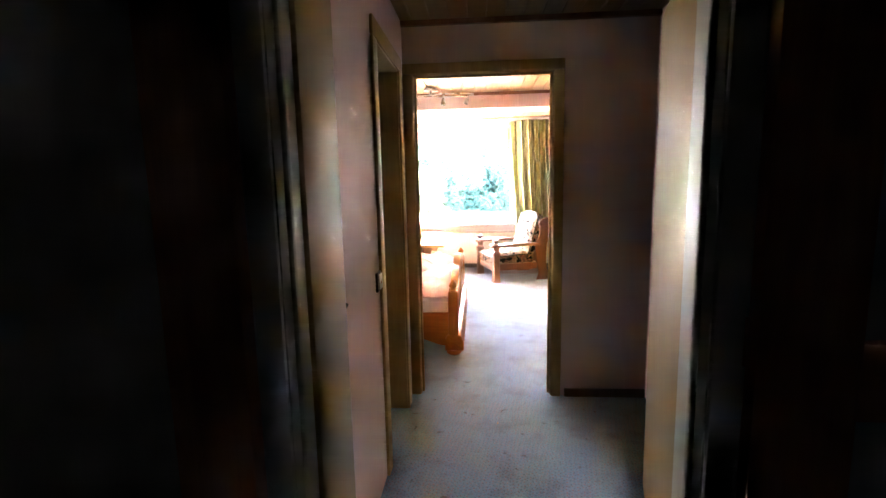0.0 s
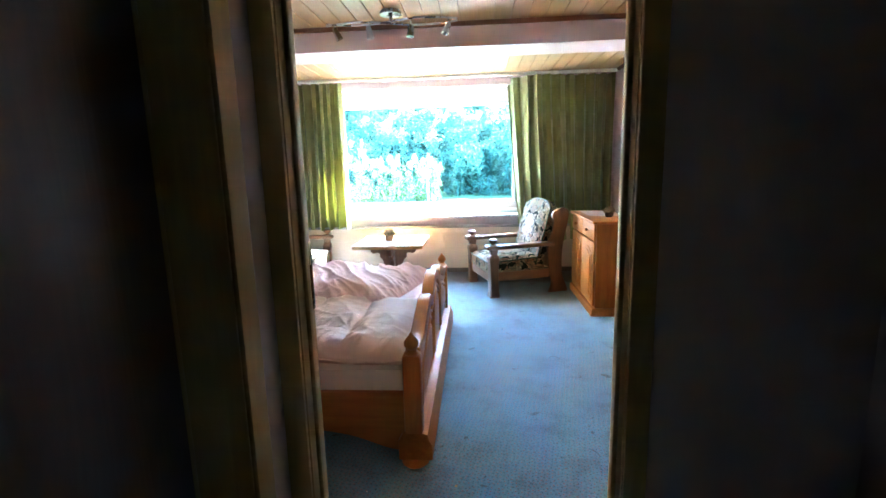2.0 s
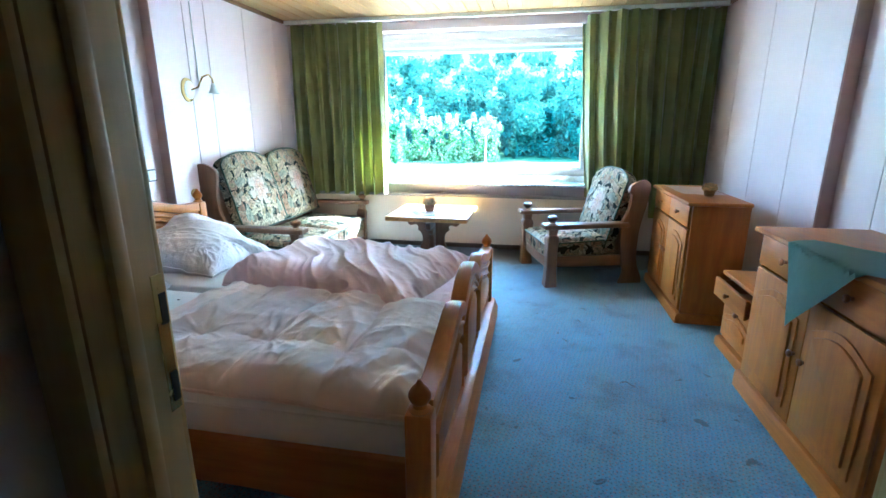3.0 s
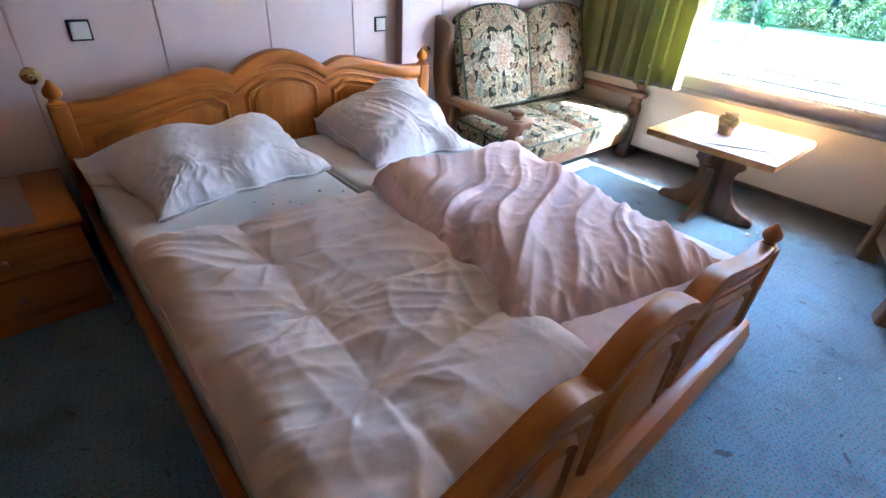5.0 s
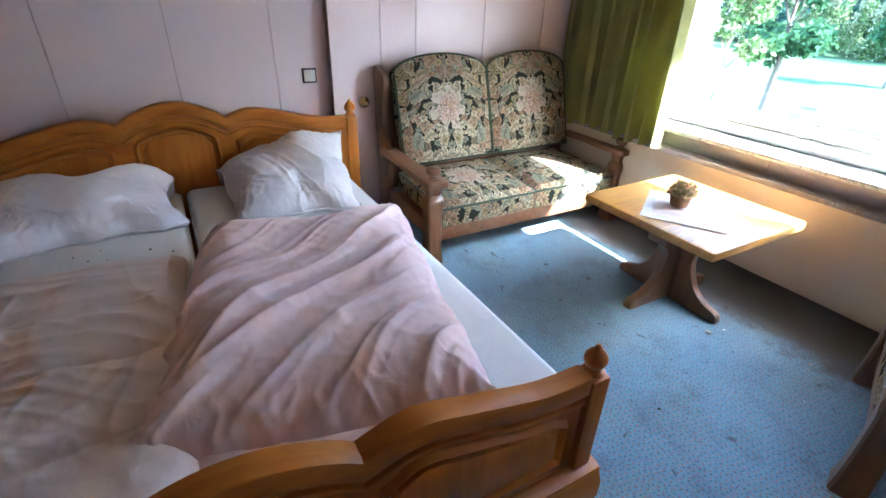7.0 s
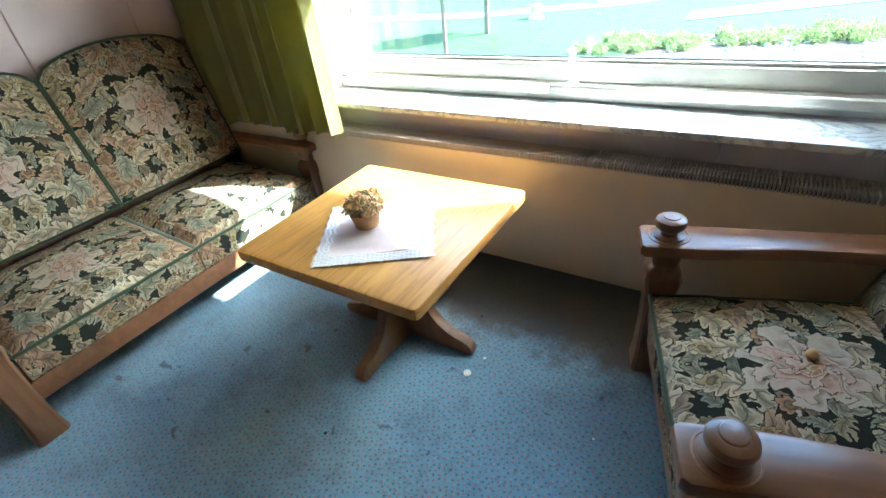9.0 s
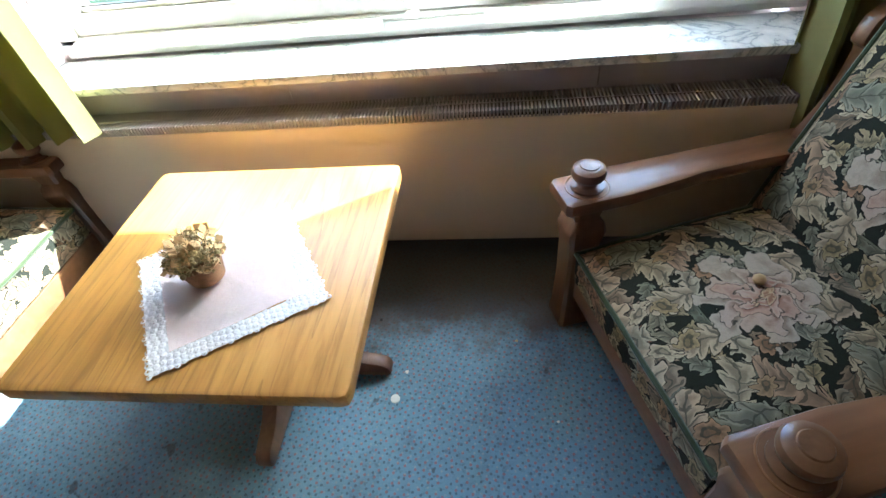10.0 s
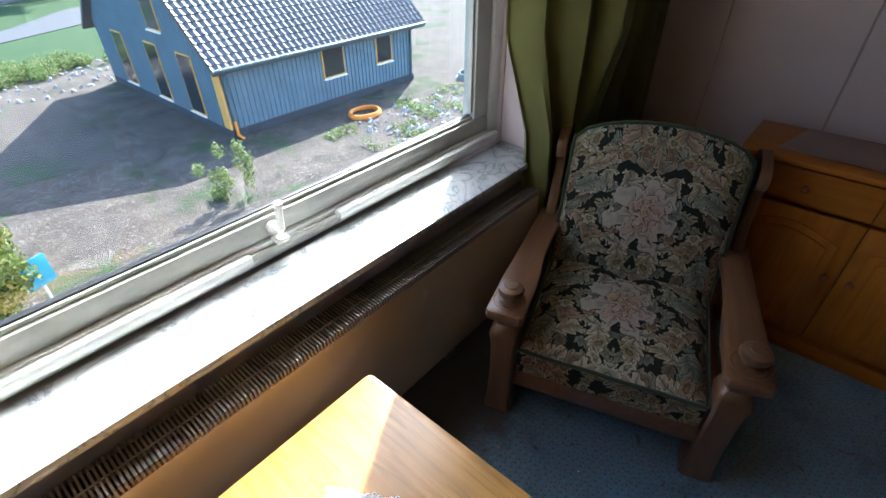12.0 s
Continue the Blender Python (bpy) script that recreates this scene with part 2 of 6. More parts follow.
    b.inputs["Roughness"].default_value = 0.95
    b.inputs["Specular IOR Level"].default_value = 0.12
    bump(t, b, mth(t, "ADD", mth(t, "MULTIPLY", st.outputs["Fac"], 0.4), wv.outputs["Fac"]), 0.35, 0.002)
    return m


def carpet():
    """Blue carpet with a small repeat of red, dark and pale dots, faded and stained."""
    m, t, b = mat("blue_carpet")
    v = coords(t, (1, 1, 1), "Object", (0, 0, 12))
    big, mid, fine = noi(t, v, 0.9, 4), noi(t, v, 4.0, 6, 0.7), noi(t, v, 380.0, 2)
    c = ramp(t, big.outputs["Fac"], [(0.32, (0.175, 0.32, 0.45)), (0.55, (0.205, 0.395, 0.56)), (0.75, (0.265, 0.44, 0.56))])
    for sc_, off, rad, dot in ((42.0, 0.0, 0.165, (0.42, 0.09, 0.075)), (42.0, 0.42, 0.15, (0.04, 0.06, 0.10)), (42.0, 0.75, 0.12, (0.40, 0.46, 0.48))):
        ad = t.nodes.new("ShaderNodeVectorMath")
        ad.operation = "ADD"
        ad.inputs[1].default_value = (off / sc_ * 1.3, off / sc_, 0)
        t.links.new(v, ad.inputs[0])
        vo = nod(t, "ShaderNodeTexVoronoi", Scale=sc_, Randomness=0.42)
        vo.voronoi_dimensions = "2D"
        t.links.new(ad.outputs[0], vo.inputs["Vector"])
        c = mixc(t, mth(t, "MULTIPLY", mth(t, "LESS_THAN", vo.outputs["Distance"], rad), 0.62), c, dot)
    # trodden-in dirt, blots, and a brown tide mark along the convector, partly painted shade
    c = mixc(t, ramp(t, mid.outputs["Fac"], [(0.50, (0, 0, 0)), (0.72, (0.6, 0.6, 0.6))]), c, (0.075, 0.08, 0.08))
    speck = noi(t, v, 75.0, 3, 0.65)
    c = mixc(t, ramp(t, speck.outputs["Fac"], [(0.54, (0, 0, 0)), (0.66, (0.4, 0.4, 0.4))]), c, (0.06, 0.075, 0.085))
    c = mixc(t, ramp(t, speck.outputs["Color"], [(0.30, (0.35, 0.35, 0.35)), (0.42, (0, 0, 0))]), c, (0.32, 0.40, 0.44))
    blot = noi(t, v, 13.0, 3, 0.5, 0.6)
    c = mixc(t, ramp(t, blot.outputs["Fac"], [(0.67, (0, 0, 0)), (0.71, (0.7, 0.7, 0.7))]), c, (0.05, 0.05, 0.05))
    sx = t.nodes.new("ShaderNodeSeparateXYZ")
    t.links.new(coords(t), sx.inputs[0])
    tide_shade = mth(t, "ADD", sx.outputs[1], mth(t, "MULTIPLY", mth(t, "SUBTRACT", mid.outputs["Fac"], 0.5), 0.5))
    c = mixc(t, ramp(t, mth(t, "SUBTRACT", tide_shade, 8.0), [(0.24, (0, 0, 0)), (0.36, (0.85, 0.85, 0.85))]), c, (0.085, 0.062, 0.048))
    c = mixc(t, mth(t, "MULTIPLY", fine.outputs["Fac"], 0.38), c, (0.06, 0.08, 0.10))
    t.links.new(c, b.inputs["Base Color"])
    b.inputs["Roughness"].default_value = 0.95
    b.inputs["Sheen Weight"].default_value = 0.25
    bump(t, b, fine.outputs["Fac"], 0.5, 0.004)
    return m


def marble():
    m, t, b = mat("marble")
    v = coords(t)
    n = noi(t, v, 4.0, 8, 0.6, 2.5)
    vein = mth(t, "ABSOLUTE", mth(t, "SUBTRACT", n.outputs["Fac"], 0.5))
    c = ramp(t, vein, [(0.0, (0.30, 0.33, 0.36)), (0.03, (0.58, 0.60, 0.60)), (0.2, (0.74, 0.75, 0.73))])
    t.links.new(c, b.inputs["Base Color"])
    b.inputs["Roughness"].default_value = 0.22
    return m


def ground_mat():
    """Lawn that gives way to raked gravelly earth round the timber house."""
    m, t, b = mat("garden_ground")
    v = coords(t)
    sx = t.nodes.new("ShaderNodeSeparateXYZ")
    t.links.new(v, sx.inputs[0])
    big, mid, fine = noi(t, v, 0.12, 4), noi(t, v, 1.1, 6, 0.7), noi(t, v, 14.0, 4, 0.7)
    edge = mth(t, "ADD", sx.outputs[0], mth(t, "MULTIPLY", mth(t, "SUBTRACT", big.outputs["Fac"], 0.5), 9.0))
    earth_f = mth(t, "MULTIPLY", mth(t, "GREATER_THAN", edge, -4.2), mth(t, "LESS_THAN", mth(t, "ADD", sx.outputs[1], mth(t, "MULTIPLY", mid.outputs["Fac"], 6.0)), 40.0))
    earth = ramp(t, mid.outputs["Fac"], [(0.3, (0.036, 0.027, 0.020)), (0.5, (0.075, 0.058, 0.043)), (0.72, (0.125, 0.10, 0.075))])
    earth = mixc(t, ramp(t, fine.outputs["Fac"], [(0.56, (0, 0, 0)), (0.66, (0.8, 0.8, 0.8))]), earth, (0.26, 0.23, 0.20))
    grass = ramp(t, mid.outputs["Fac"], [(0.25, (0.013, 0.040, 0.004)), (0.6, (0.024, 0.066, 0.007)), (0.85, (0.048, 0.080, 0.014))])
    grass = mixc(t, mth(t, "MULTIPLY", fine.outputs["Fac"], 0.5), grass, (0.012, 0.036, 0.004))
    weeds = ramp(t, noi(t, v, 0.45, 5, 0.7).outputs["Fac"], [(0.53, (0, 0, 0)), (0.63, (0.75, 0.75, 0.75))])
    earth = mixc(t, weeds, earth, grass)
    t.links.new(mixc(t, earth_f, grass, earth), b.inputs["Base Color"])
    b.inputs["Roughness"].default_value = 0.95
    bump(t, b, fine.outputs["Fac"], 0.8, 0.06)
    return m


def leaves(name, dark, light, spot=None):
    m, t, b = mat(name)
    r = t.nodes.new("ShaderNodeNewGeometry").outputs["Random Per Island"]
    stops = [(0.0, dark), (0.75, light)] + ([(0.9, spot)] if spot else [])
    c = ramp(t, r, stops)
    t.links.new(c, b.inputs["Base Color"])
    b.inputs["Roughness"].default_value = 0.85
    b.inputs["Specular IOR Level"].default_value = 0.1
    tr = t.nodes.new("ShaderNodeBsdfTranslucent")
    t.links.new(c, tr.inputs["Color"])
    mx = t.nodes.new("ShaderNodeMixShader")
    mx.inputs[0].default_value = 0.35
    t.links.new(b.outputs[0], mx.inputs[1])
    t.links.new(tr.outputs[0], mx.inputs[2])
    t.links.new(mx.outputs[0], t.nodes["Material Output"].inputs["Surface"])
    return m


def pane_glass():
    m, t, b = mat("window_glass")
    b.inputs["Base Color"].default_value = (0.96, 0.99, 0.98, 1)
    b.inputs["Transmission Weight"].default_value = 1.0
    b.inputs["Roughness"].default_value = 0.0
    b.inputs["IOR"].default_value = 1.5
    return m


PINE = wood("golden_pine", (0.31, 0.084, 0.007), (0.46, 0.147, 0.012), (0.57, 0.208, 0.022), 0.40, "y", 0.5, 0.08)
PINE_X = wood("golden_pine_along_x", (0.31, 0.084, 0.007), (0.46, 0.147, 0.012), (0.57, 0.208, 0.022), 0.40, "x", 0.5, 0.08)
PINE_Z = wood("golden_pine_upright", (0.31, 0.084, 0.007), (0.46, 0.147, 0.012), (0.57, 0.208, 0.022), 0.40, "z", 0.5, 0.08)
for pine in (PINE, PINE_X, PINE_Z):
    pine.node_tree.nodes["Principled BSDF"].inputs["Specular IOR Level"].default_value = 0.28
OAK_DARK = wood("brown_oak", (0.12, 0.052, 0.023), (0.19, 0.085, 0.038), (0.26, 0.125, 0.06), 0.36, "x", 0.0, 0.35)
OAK_DARK_Z = wood("brown_oak_upright", (0.10, 0.045, 0.02), (0.17, 0.08, 0.037), (0.25, 0.125, 0.06), 0.35, "z", 0.0, 0.35)
OAK_TOP = wood("light_oak", (0.25, 0.105, 0.02), (0.50, 0.25, 0.058), (0.60, 0.325, 0.085), 0.38, "y", 0.0, 0.35, 46.0, 0.75)
DOOR_WOOD = wood("oak_veneer", (0.44, 0.265, 0.085), (0.52, 0.32, 0.105), (0.58, 0.37, 0.13), 0.5, "z", 0.0, 0.08)
LEAF_WOOD = wood("dark_veneer", (0.06, 0.028, 0.012), (0.09, 0.042, 0.018), (0.12, 0.058, 0.026), 0.45, "z", 0.0, 0.1)
PINE_DARK = wood("aged_pine", (0.22, 0.07, 0.02), (0.35, 0.12, 0.034), (0.44, 0.17, 0.055), 0.45, "z", 0.8, 0.2)
CEIL_WOOD = wood("ceiling_boards", (0.48, 0.30, 0.115), (0.53, 0.34, 0.135), (0.57, 0.38, 0.16), 0.35, "y", 0.0, 0.25)
CEIL_DARK = wood("hall_ceiling_boards", (0.40, 0.24, 0.11), (0.48, 0.30, 0.14), (0.54, 0.35, 0.17), 0.4, "x", 0.2, 0.3)
TRIM_BROWN = wood("brown_trim", (0.18, 0.08, 0.03), (0.26, 0.12, 0.05), (0.32, 0.16, 0.07), 0.4, "x", 0.0, 0.2)
WALL = paint("pink_white_panel", (0.74, 0.615, 0.615), 0.45, 0.06, 1.5, 0.1, 160.0, 0.04)
WALL_HALL = paint("pink_plaster", (0.78, 0.60, 0.55), 0.7, 0.10, 1.5, 0.0, 220.0, 0.12)
PINK_EDGE = paint("pink_return", (0.62, 0.45, 0.45), 0.55, 0.06, 1.5)
# near-black: the gloom of the unlit entry is put into the wall colour
SHADEWALL = paint("shade_black_wall", (0.04, 0.035, 0.04), 0.7, 0.2, 2.0)
CREAM = paint("cream_gloss", (0.27, 0.185, 0.06), 0.5, 0.05, 0.7, 0.10, 60.0, 0.015)
GREYPAINT = paint("grey_green_paint", (0.36, 0.40, 0.34), 0.5, 0.12, 3.0)
WHITE = paint("white_frame_paint", (0.80, 0.80, 0.76), 0.4, 0.10, 4.0, 0.2, 80.0, 0.05)
FRAME_GREY = paint("weathered_frame", (0.55, 0.55, 0.50), 0.5, 0.25, 6.0, 0.1, 60.0, 0.15)
HEATER = paint("tan_enamel", (0.62, 0.52, 0.40), 0.45, 0.08, 1.2, 0.2, 120.0, 0.04)
# tan enamel greyed down, so the fins carry the grille's shade as colour
GRILLE_SHADED = paint("shaded_grille_tan", (0.34, 0.31, 0.30), 0.5, 0.2, 8.0)
# mauve tone holds the shade below the sill and a pale lens haze
SHADEBAND = paint("shaded_sill_band", (0.50, 0.46, 0.50), 0.5, 0.12, 2.0, 0.1)
SKIRT = paint("brown_skirting", (0.16, 0.12, 0.09), 0.6, 0.2, 3.0)
BRASS = paint("brass", (0.62, 0.45, 0.18), 0.28, 0.2, 12.0, 0.0, 80.0, 0.05, 1.0)
IRON = paint("dark_iron", (0.06, 0.055, 0.05), 0.4, 0.3, 9.0, 0.0, 80.0, 0.1, 0.8)
CHROME = paint("brushed_steel", (0.55, 0.56, 0.58), 0.28, 0.1, 9.0, 0.0, 80.0, 0.03, 1.0)
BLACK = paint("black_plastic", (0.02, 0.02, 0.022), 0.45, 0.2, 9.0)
WHITEPLASTIC = paint("white_plastic", (0.78, 0.77, 0.72), 0.35, 0.06, 9.0)
SHEET = fabric("white_sheet", (0.80, 0.80, 0.80), 0.9, 900.0, 0.05, 0.2, 0.25)
DUVET = fabric("pale_pink_duvet", (0.82, 0.69, 0.65), 0.88, 900.0, 0.05, 0.3, 0.32)
DUVET_PINK = fabric("pink_duvet", (0.88, 0.66, 0.66), 0.85, 900.0, 0.05, 0.35, 0.42)
PILLOW = fabric("lilac_white_pillow", (0.76, 0.73, 0.77), 0.88, 900.0, 0.05, 0.3, 0.5)
CURTAIN = fabric("olive_velvet", (0.29, 0.29, 0.085), 0.8, 500.0, 0.2, 0.6, 0.0, 0.42)
CLOTH = fabric("lace_cloth", (0.88, 0.75, 0.75), 0.9, 900.0, 0.06, 0.2, 0.3)
LACE = fabric("white_lace", (0.85, 0.83, 0.83), 0.9, 300.0, 0.15, 0.2, 0.0)
lt = LACE.node_tree
lb = lt.nodes["Principled BSDF"]
lv = nod(lt, "ShaderNodeTexVoronoi", Scale=95.0, Randomness=0.7)
lt.links.new(coords(lt), lv.inputs["Vector"])
lh = ramp(lt, lv.outputs["Distance"], [(0.0, (0.40, 0.36, 0.37)), (0.16, (0.52, 0.49, 0.50)), (0.30, (0.72, 0.70, 0.72))])
lt.links.new(lh, lb.inputs["Base Color"])
PINK_CLOTH = fabric("dusty_pink_cloth", (0.62, 0.44, 0.42), 0.9, 600.0, 0.1, 0.2, 0.1)
GREEN_CLOTH = fabric("sea_green_cloth", (0.22, 0.36, 0.29), 0.9, 600.0, 0.1, 0.2, 0.2)
PIPING = fabric("dark_green_piping", (0.020, 0.036, 0.008), 0.95, 300.0, 0.3, 0.4)
TAPESTRY, CARPET, MARBLE, GROUND, GLASS = tapestry(), carpet(), marble(), ground_mat(), pane_glass()
DRIED = paint("dried_flowers", (0.76, 0.50, 0.25), 0.9, 0.5, 40.0, 0.0, 200.0, 0.3)
DRIED2 = paint("dried_leaves", (0.48, 0.37, 0.19), 0.9, 0.5, 40.0, 0.0, 200.0, 0.3)
BASKET = paint("woven_pot", (0.36, 0.19, 0.09), 0.8, 0.4, 60.0, 0.0, 300.0, 0.4)
CORK = paint("cork", (0.55, 0.38, 0.18), 0.8, 0.2, 60.0)
STEEL_SILL = paint("zinc_ledge", (0.10, 0.155, 0.17), 0.5, 0.15, 4.0, 0.0, 60.0, 0.05, 0.1)
TIMBER_BLUE = paint("blue_grey_cladding", (0.135, 0.20, 0.245), 0.7, 0.2, 2.0)
TIMBER_RAW = paint("raw_timber", (0.66, 0.36, 0.09), 0.7, 0.15, 4.0)
TILE = paint("grey_roof_tile", (0.12, 0.117, 0.115), 0.5, 0.25, 3.0)
PLINTH_DARK = paint("dark_plinth", (0.05, 0.055, 0.065), 0.7, 0.2, 3.0)
ORANGE = paint("orange_plastic", (0.75, 0.26, 0.03), 0.45, 0.1, 6.0)
DARKGLASS = paint("dark_house_glass", (0.03, 0.035, 0.04), 0.08, 0.2, 2.0)
ASPHALT = paint("path_gravel", (0.075, 0.075, 0.078), 0.9, 0.2, 2.0)
BARK = paint("bark", (0.13, 0.10, 0.075), 0.9, 0.4, 8.0)
STONE = paint("rubble_stone", (0.40, 0.38, 0.35), 0.9, 0.3, 5.0)
LEAF = leaves("tree_leaves", (0.026, 0.064, 0.050), (0.048, 0.098, 0.070), (0.070, 0.125, 0.085))
LEAF_PALE = leaves("pale_shrub_leaves", (0.05, 0.10, 0.03), (0.12, 0.18, 0.06), (0.45, 0.42, 0.30))
LEAF_YEL = leaves("yellow_green_leaves", (0.07, 0.12, 0.03), (0.19, 0.23, 0.06), (0.32, 0.29, 0.10))
WEED = leaves("weed_leaves", (0.10, 0.16, 0.05), (0.24, 0.30, 0.11), (0.42, 0.40, 0.22))
BLOSSOM = leaves("pale_blossom", (0.20, 0.23, 0.13), (0.36, 0.35, 0.23))
NEEDLE = leaves("conifer_needles", (0.02, 0.06, 0.03), (0.06, 0.12, 0.05))


# ---- building tools ----
def box(bm, lo, hi, bev=0.0, seg=2, m=None):
    """A block between two corners, with rounded edges."""
    r = bmesh.ops.create_cube(bm, size=1.0)
    vs = r["verts"]
    c = [(a + b) / 2 for a, b in zip(lo, hi)]
    s = [abs(b - a) for a, b in zip(lo, hi)]
    for v in vs:
        v.co = Vector((c[0] + v.co.x * s[0], c[1] + v.co.y * s[1], c[2] + v.co.z * s[2]))
    if bev:
        es = list({e for v in vs for e in v.link_edges})
        g = bmesh.ops.bevel(bm, geom=es, offset=min(bev, min(s) * 0.45), segments=seg, profile=0.5, affect="EDGES")
        vs = list({v for f in g["faces"] for v in f.verts} | {v for v in vs if v.is_valid})
    if m:
        bmesh.ops.transform(bm, matrix=m, verts=vs)
    return vs


def lathe(bm, prof, at=(0, 0, 0), seg=20):
    """A turned body from (radius, height) steps."""
    rings = []
    for r, z in prof:
        rings.append([bm.verts.new((at[0] + r * math.cos(2 * math.pi * i / seg), at[1] + r * math.sin(2 * math.pi * i / seg), at[2] + z)) for i in range(seg)])
    for a, b in zip(rings, rings[1:]):
        for i in range(seg):
            bm.faces.new((a[i], a[(i + 1) % seg], b[(i + 1) % seg], b[i]))
    bm.faces.new(list(reversed(rings[0])))
    bm.faces.new(rings[-1])


def slab(bm, pts, a, b, plane="yz", bev=0.0):
    """An outline in a plane, given thickness from a to b along the third axis."""
    put = {"yz": lambda p, q, w: (w, p, q), "xz": lambda p, q, w: (p, w, q), "xy": lambda p, q, w: (p, q, w)}[plane]
    f0 = [bm.verts.new(put(p, q, a)) for p, q in pts]
    f1 = [bm.verts.new(put(p, q, b)) for p, q in pts]
    n = len(pts)
    caps = [bm.faces.new(f0), bm.faces.new(list(reversed(f1)))]
    for i in range(n):
        bm.faces.new((f0[i], f1[i], f1[(i + 1) % n], f0[(i + 1) % n]))
    bmesh.ops.recalc_face_normals(bm, faces=bm.faces[:])
    if bev:
        es = [e for f in caps for e in f.edges]
        bmesh.ops.bevel(bm, geom=es, offset=bev, segments=2, profile=0.5, affect="EDGES")


def tube(bm, pts, r, seg=8):
    """A round bar along points."""
    pts = [Vector(p) for p in pts]
    rings = []
    for i, p in enumerate(pts):
        d = (pts[min(i + 1, len(pts) - 1)] - pts[max(i - 1, 0)]).normalized()
        u = d.orthogonal().normalized() if i == 0 else (u - d * u.dot(d)).normalized()
        w = d.cross(u)
        rr = r[i] if isinstance(r, (list, tuple)) else r
        rings.append([bm.verts.new(p + rr * (math.cos(2 * math.pi * k / seg) * u + math.sin(2 * math.pi * k / seg) * w)) for k in range(seg)])
    for a, b in zip(rings, rings[1:]):
        for k in range(seg):
            bm.faces.new((a[k], a[(k + 1) % seg], b[(k + 1) % seg], b[k]))
    bm.faces.new(list(reversed(rings[0])))
    bm.faces.new(rings[-1])


def mesh_of(bm, name, material, smooth=True, angle=35):
    bmesh.ops.recalc_face_normals(bm, faces=bm.faces[:])
    me = bpy.data.meshes.new(name)
    bm.to_mesh(me)
    bm.free()
    me.materials.append(material)
    if smooth:
        me.polygons.foreach_set("use_smooth", [True] * len(me.polygons))
        me.set_sharp_from_angle(angle=radians(angle))
    return me


def part(name, bm, material, parent=None, label="", smooth=True):
    ob = new(name, mesh_of(bm, name, material, smooth))
    ob.parent = parent
    return tagged(ob, label)


def thing(name, label, category, m=None, group=""):
    ob = new(name)
    ob.empty_display_size = 0.1
    if m:
        ob.matrix_world = m
    return tagged(ob, label, category, group)


def single(name, bm, material, label, category, group="", kind="", smooth=True):
    ob = new(name, mesh_of(bm, name, material, smooth))
    return tagged(ob, label, category, group, kind)


def structure(name, bm, material, smooth=False):
    return tagged(new(name, mesh_of(bm, name, material, smooth)), kind="structure")


def blocks(name, material, *spans, bev=0.0):
    bm = bmesh.new()
    for lo, hi in spans:
        box(bm, lo, hi, bev)
    return structure(name, bm, material)


# ---- the setting ----
XW, XB, XE, XEB = -2.36, -2.28, 1.94, 1.86       # walls of the room and of its bay
Y0, YS, YWIN = 4.384, 6.90, 8.90                  # door wall, step to the bay, window wall
ZC, ZB, ZBEAM, ZH = 2.38, 2.31, 2.20, 2.32       # ceilings
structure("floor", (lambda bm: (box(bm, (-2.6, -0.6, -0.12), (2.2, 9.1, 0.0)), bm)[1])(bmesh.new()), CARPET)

# window wall: below, above and beside the opening
WX0, WX1, WZ0, WZ1 = -1.44, 0.89, 0.72, 2.19
blocks("wall_north", WALL, ((-2.6, YWIN, -0.1), (2.2, 9.14, WZ0 - 0.03)), ((-2.6, YWIN, WZ1), (2.2, 9.14, 2.7)), ((-2.6, YWIN, WZ0 - 0.03), (WX0, 9.14, WZ1)), ((WX1, YWIN, WZ0 - 0.03), (2.2, 9.012, WZ1)), ((1.14, 9.013, WZ0 - 0.03), (2.2, 9.14, WZ1)))
wall_w = blocks("wall_west", PINK_EDGE, ((-2.6, 4.2, 0), (XW - 0.012, YS, 2.6)), ((-2.6, YS, 0), (XB - 0.012, YWIN, 2.6)))
wall_e = blocks("wall_east", PINK_EDGE, ((XE + 0.012, 4.2, 0), (2.2, YS, 2.6)), ((XEB + 0.012, YS, 0), (2.2, YWIN, 2.6)))
blocks("wall_reveal", WALL, ((WX1 + 0.004, 8.742, WZ0 + 0.002), (XEB, 8.897, ZB)), ((XB, 8.742, WZ0 + 0.002), (WX0 - 0.004, 8.897, ZB)), ((WX0 - 0.004, 8.742, WZ1 + 0.004), (WX1 + 0.004, 8.897, ZB)))
blocks("trim_outer_lintel", WHITE, ((WX0, 9.03, 2.02), (WX1, 9.138, WZ1 - 0.002)))
# door wall with its opening
DX0, DX1, DZ = -0.175, 0.655, 2.015
blocks("wall_south", WALL_HALL, ((-2.6, 4.28, 0), (DX0 - 0.03, Y0, 2.6)), ((DX1 + 0.03, 4.28, 0), (2.2, Y0, 2.6)), ((DX0 - 0.03, 4.28, DZ + 0.03), (DX1 + 0.03, Y0, 2.6)))
# unseen dark boards, added to cut light bounced back towards the bed
blocks("panelling_south", PINE_DARK, ((-2.35, Y0 + 0.017, 0), (DX0 - 0.07, Y0 + 0.03, 2.3)), ((DX1 + 0.07, Y0 + 0.017, 0), (1.93, Y0 + 0.03, 2.3)))
# hall
HX0, HX1 = -0.24, 1.25
SD0, SD1 = 3.45, 4.10
blocks("wall_hall_west", WALL_HALL, ((-0.42, 2.45, 0), (HX0, SD0, 2.5)), ((-0.42, SD1, 0), (HX0, 4.28, 2.5)), ((-0.42, SD0, 2.024), (HX0, SD1, 2.5)), ((-0.6, 2.45, 0), (-0.43, 4.28, 2.5)))
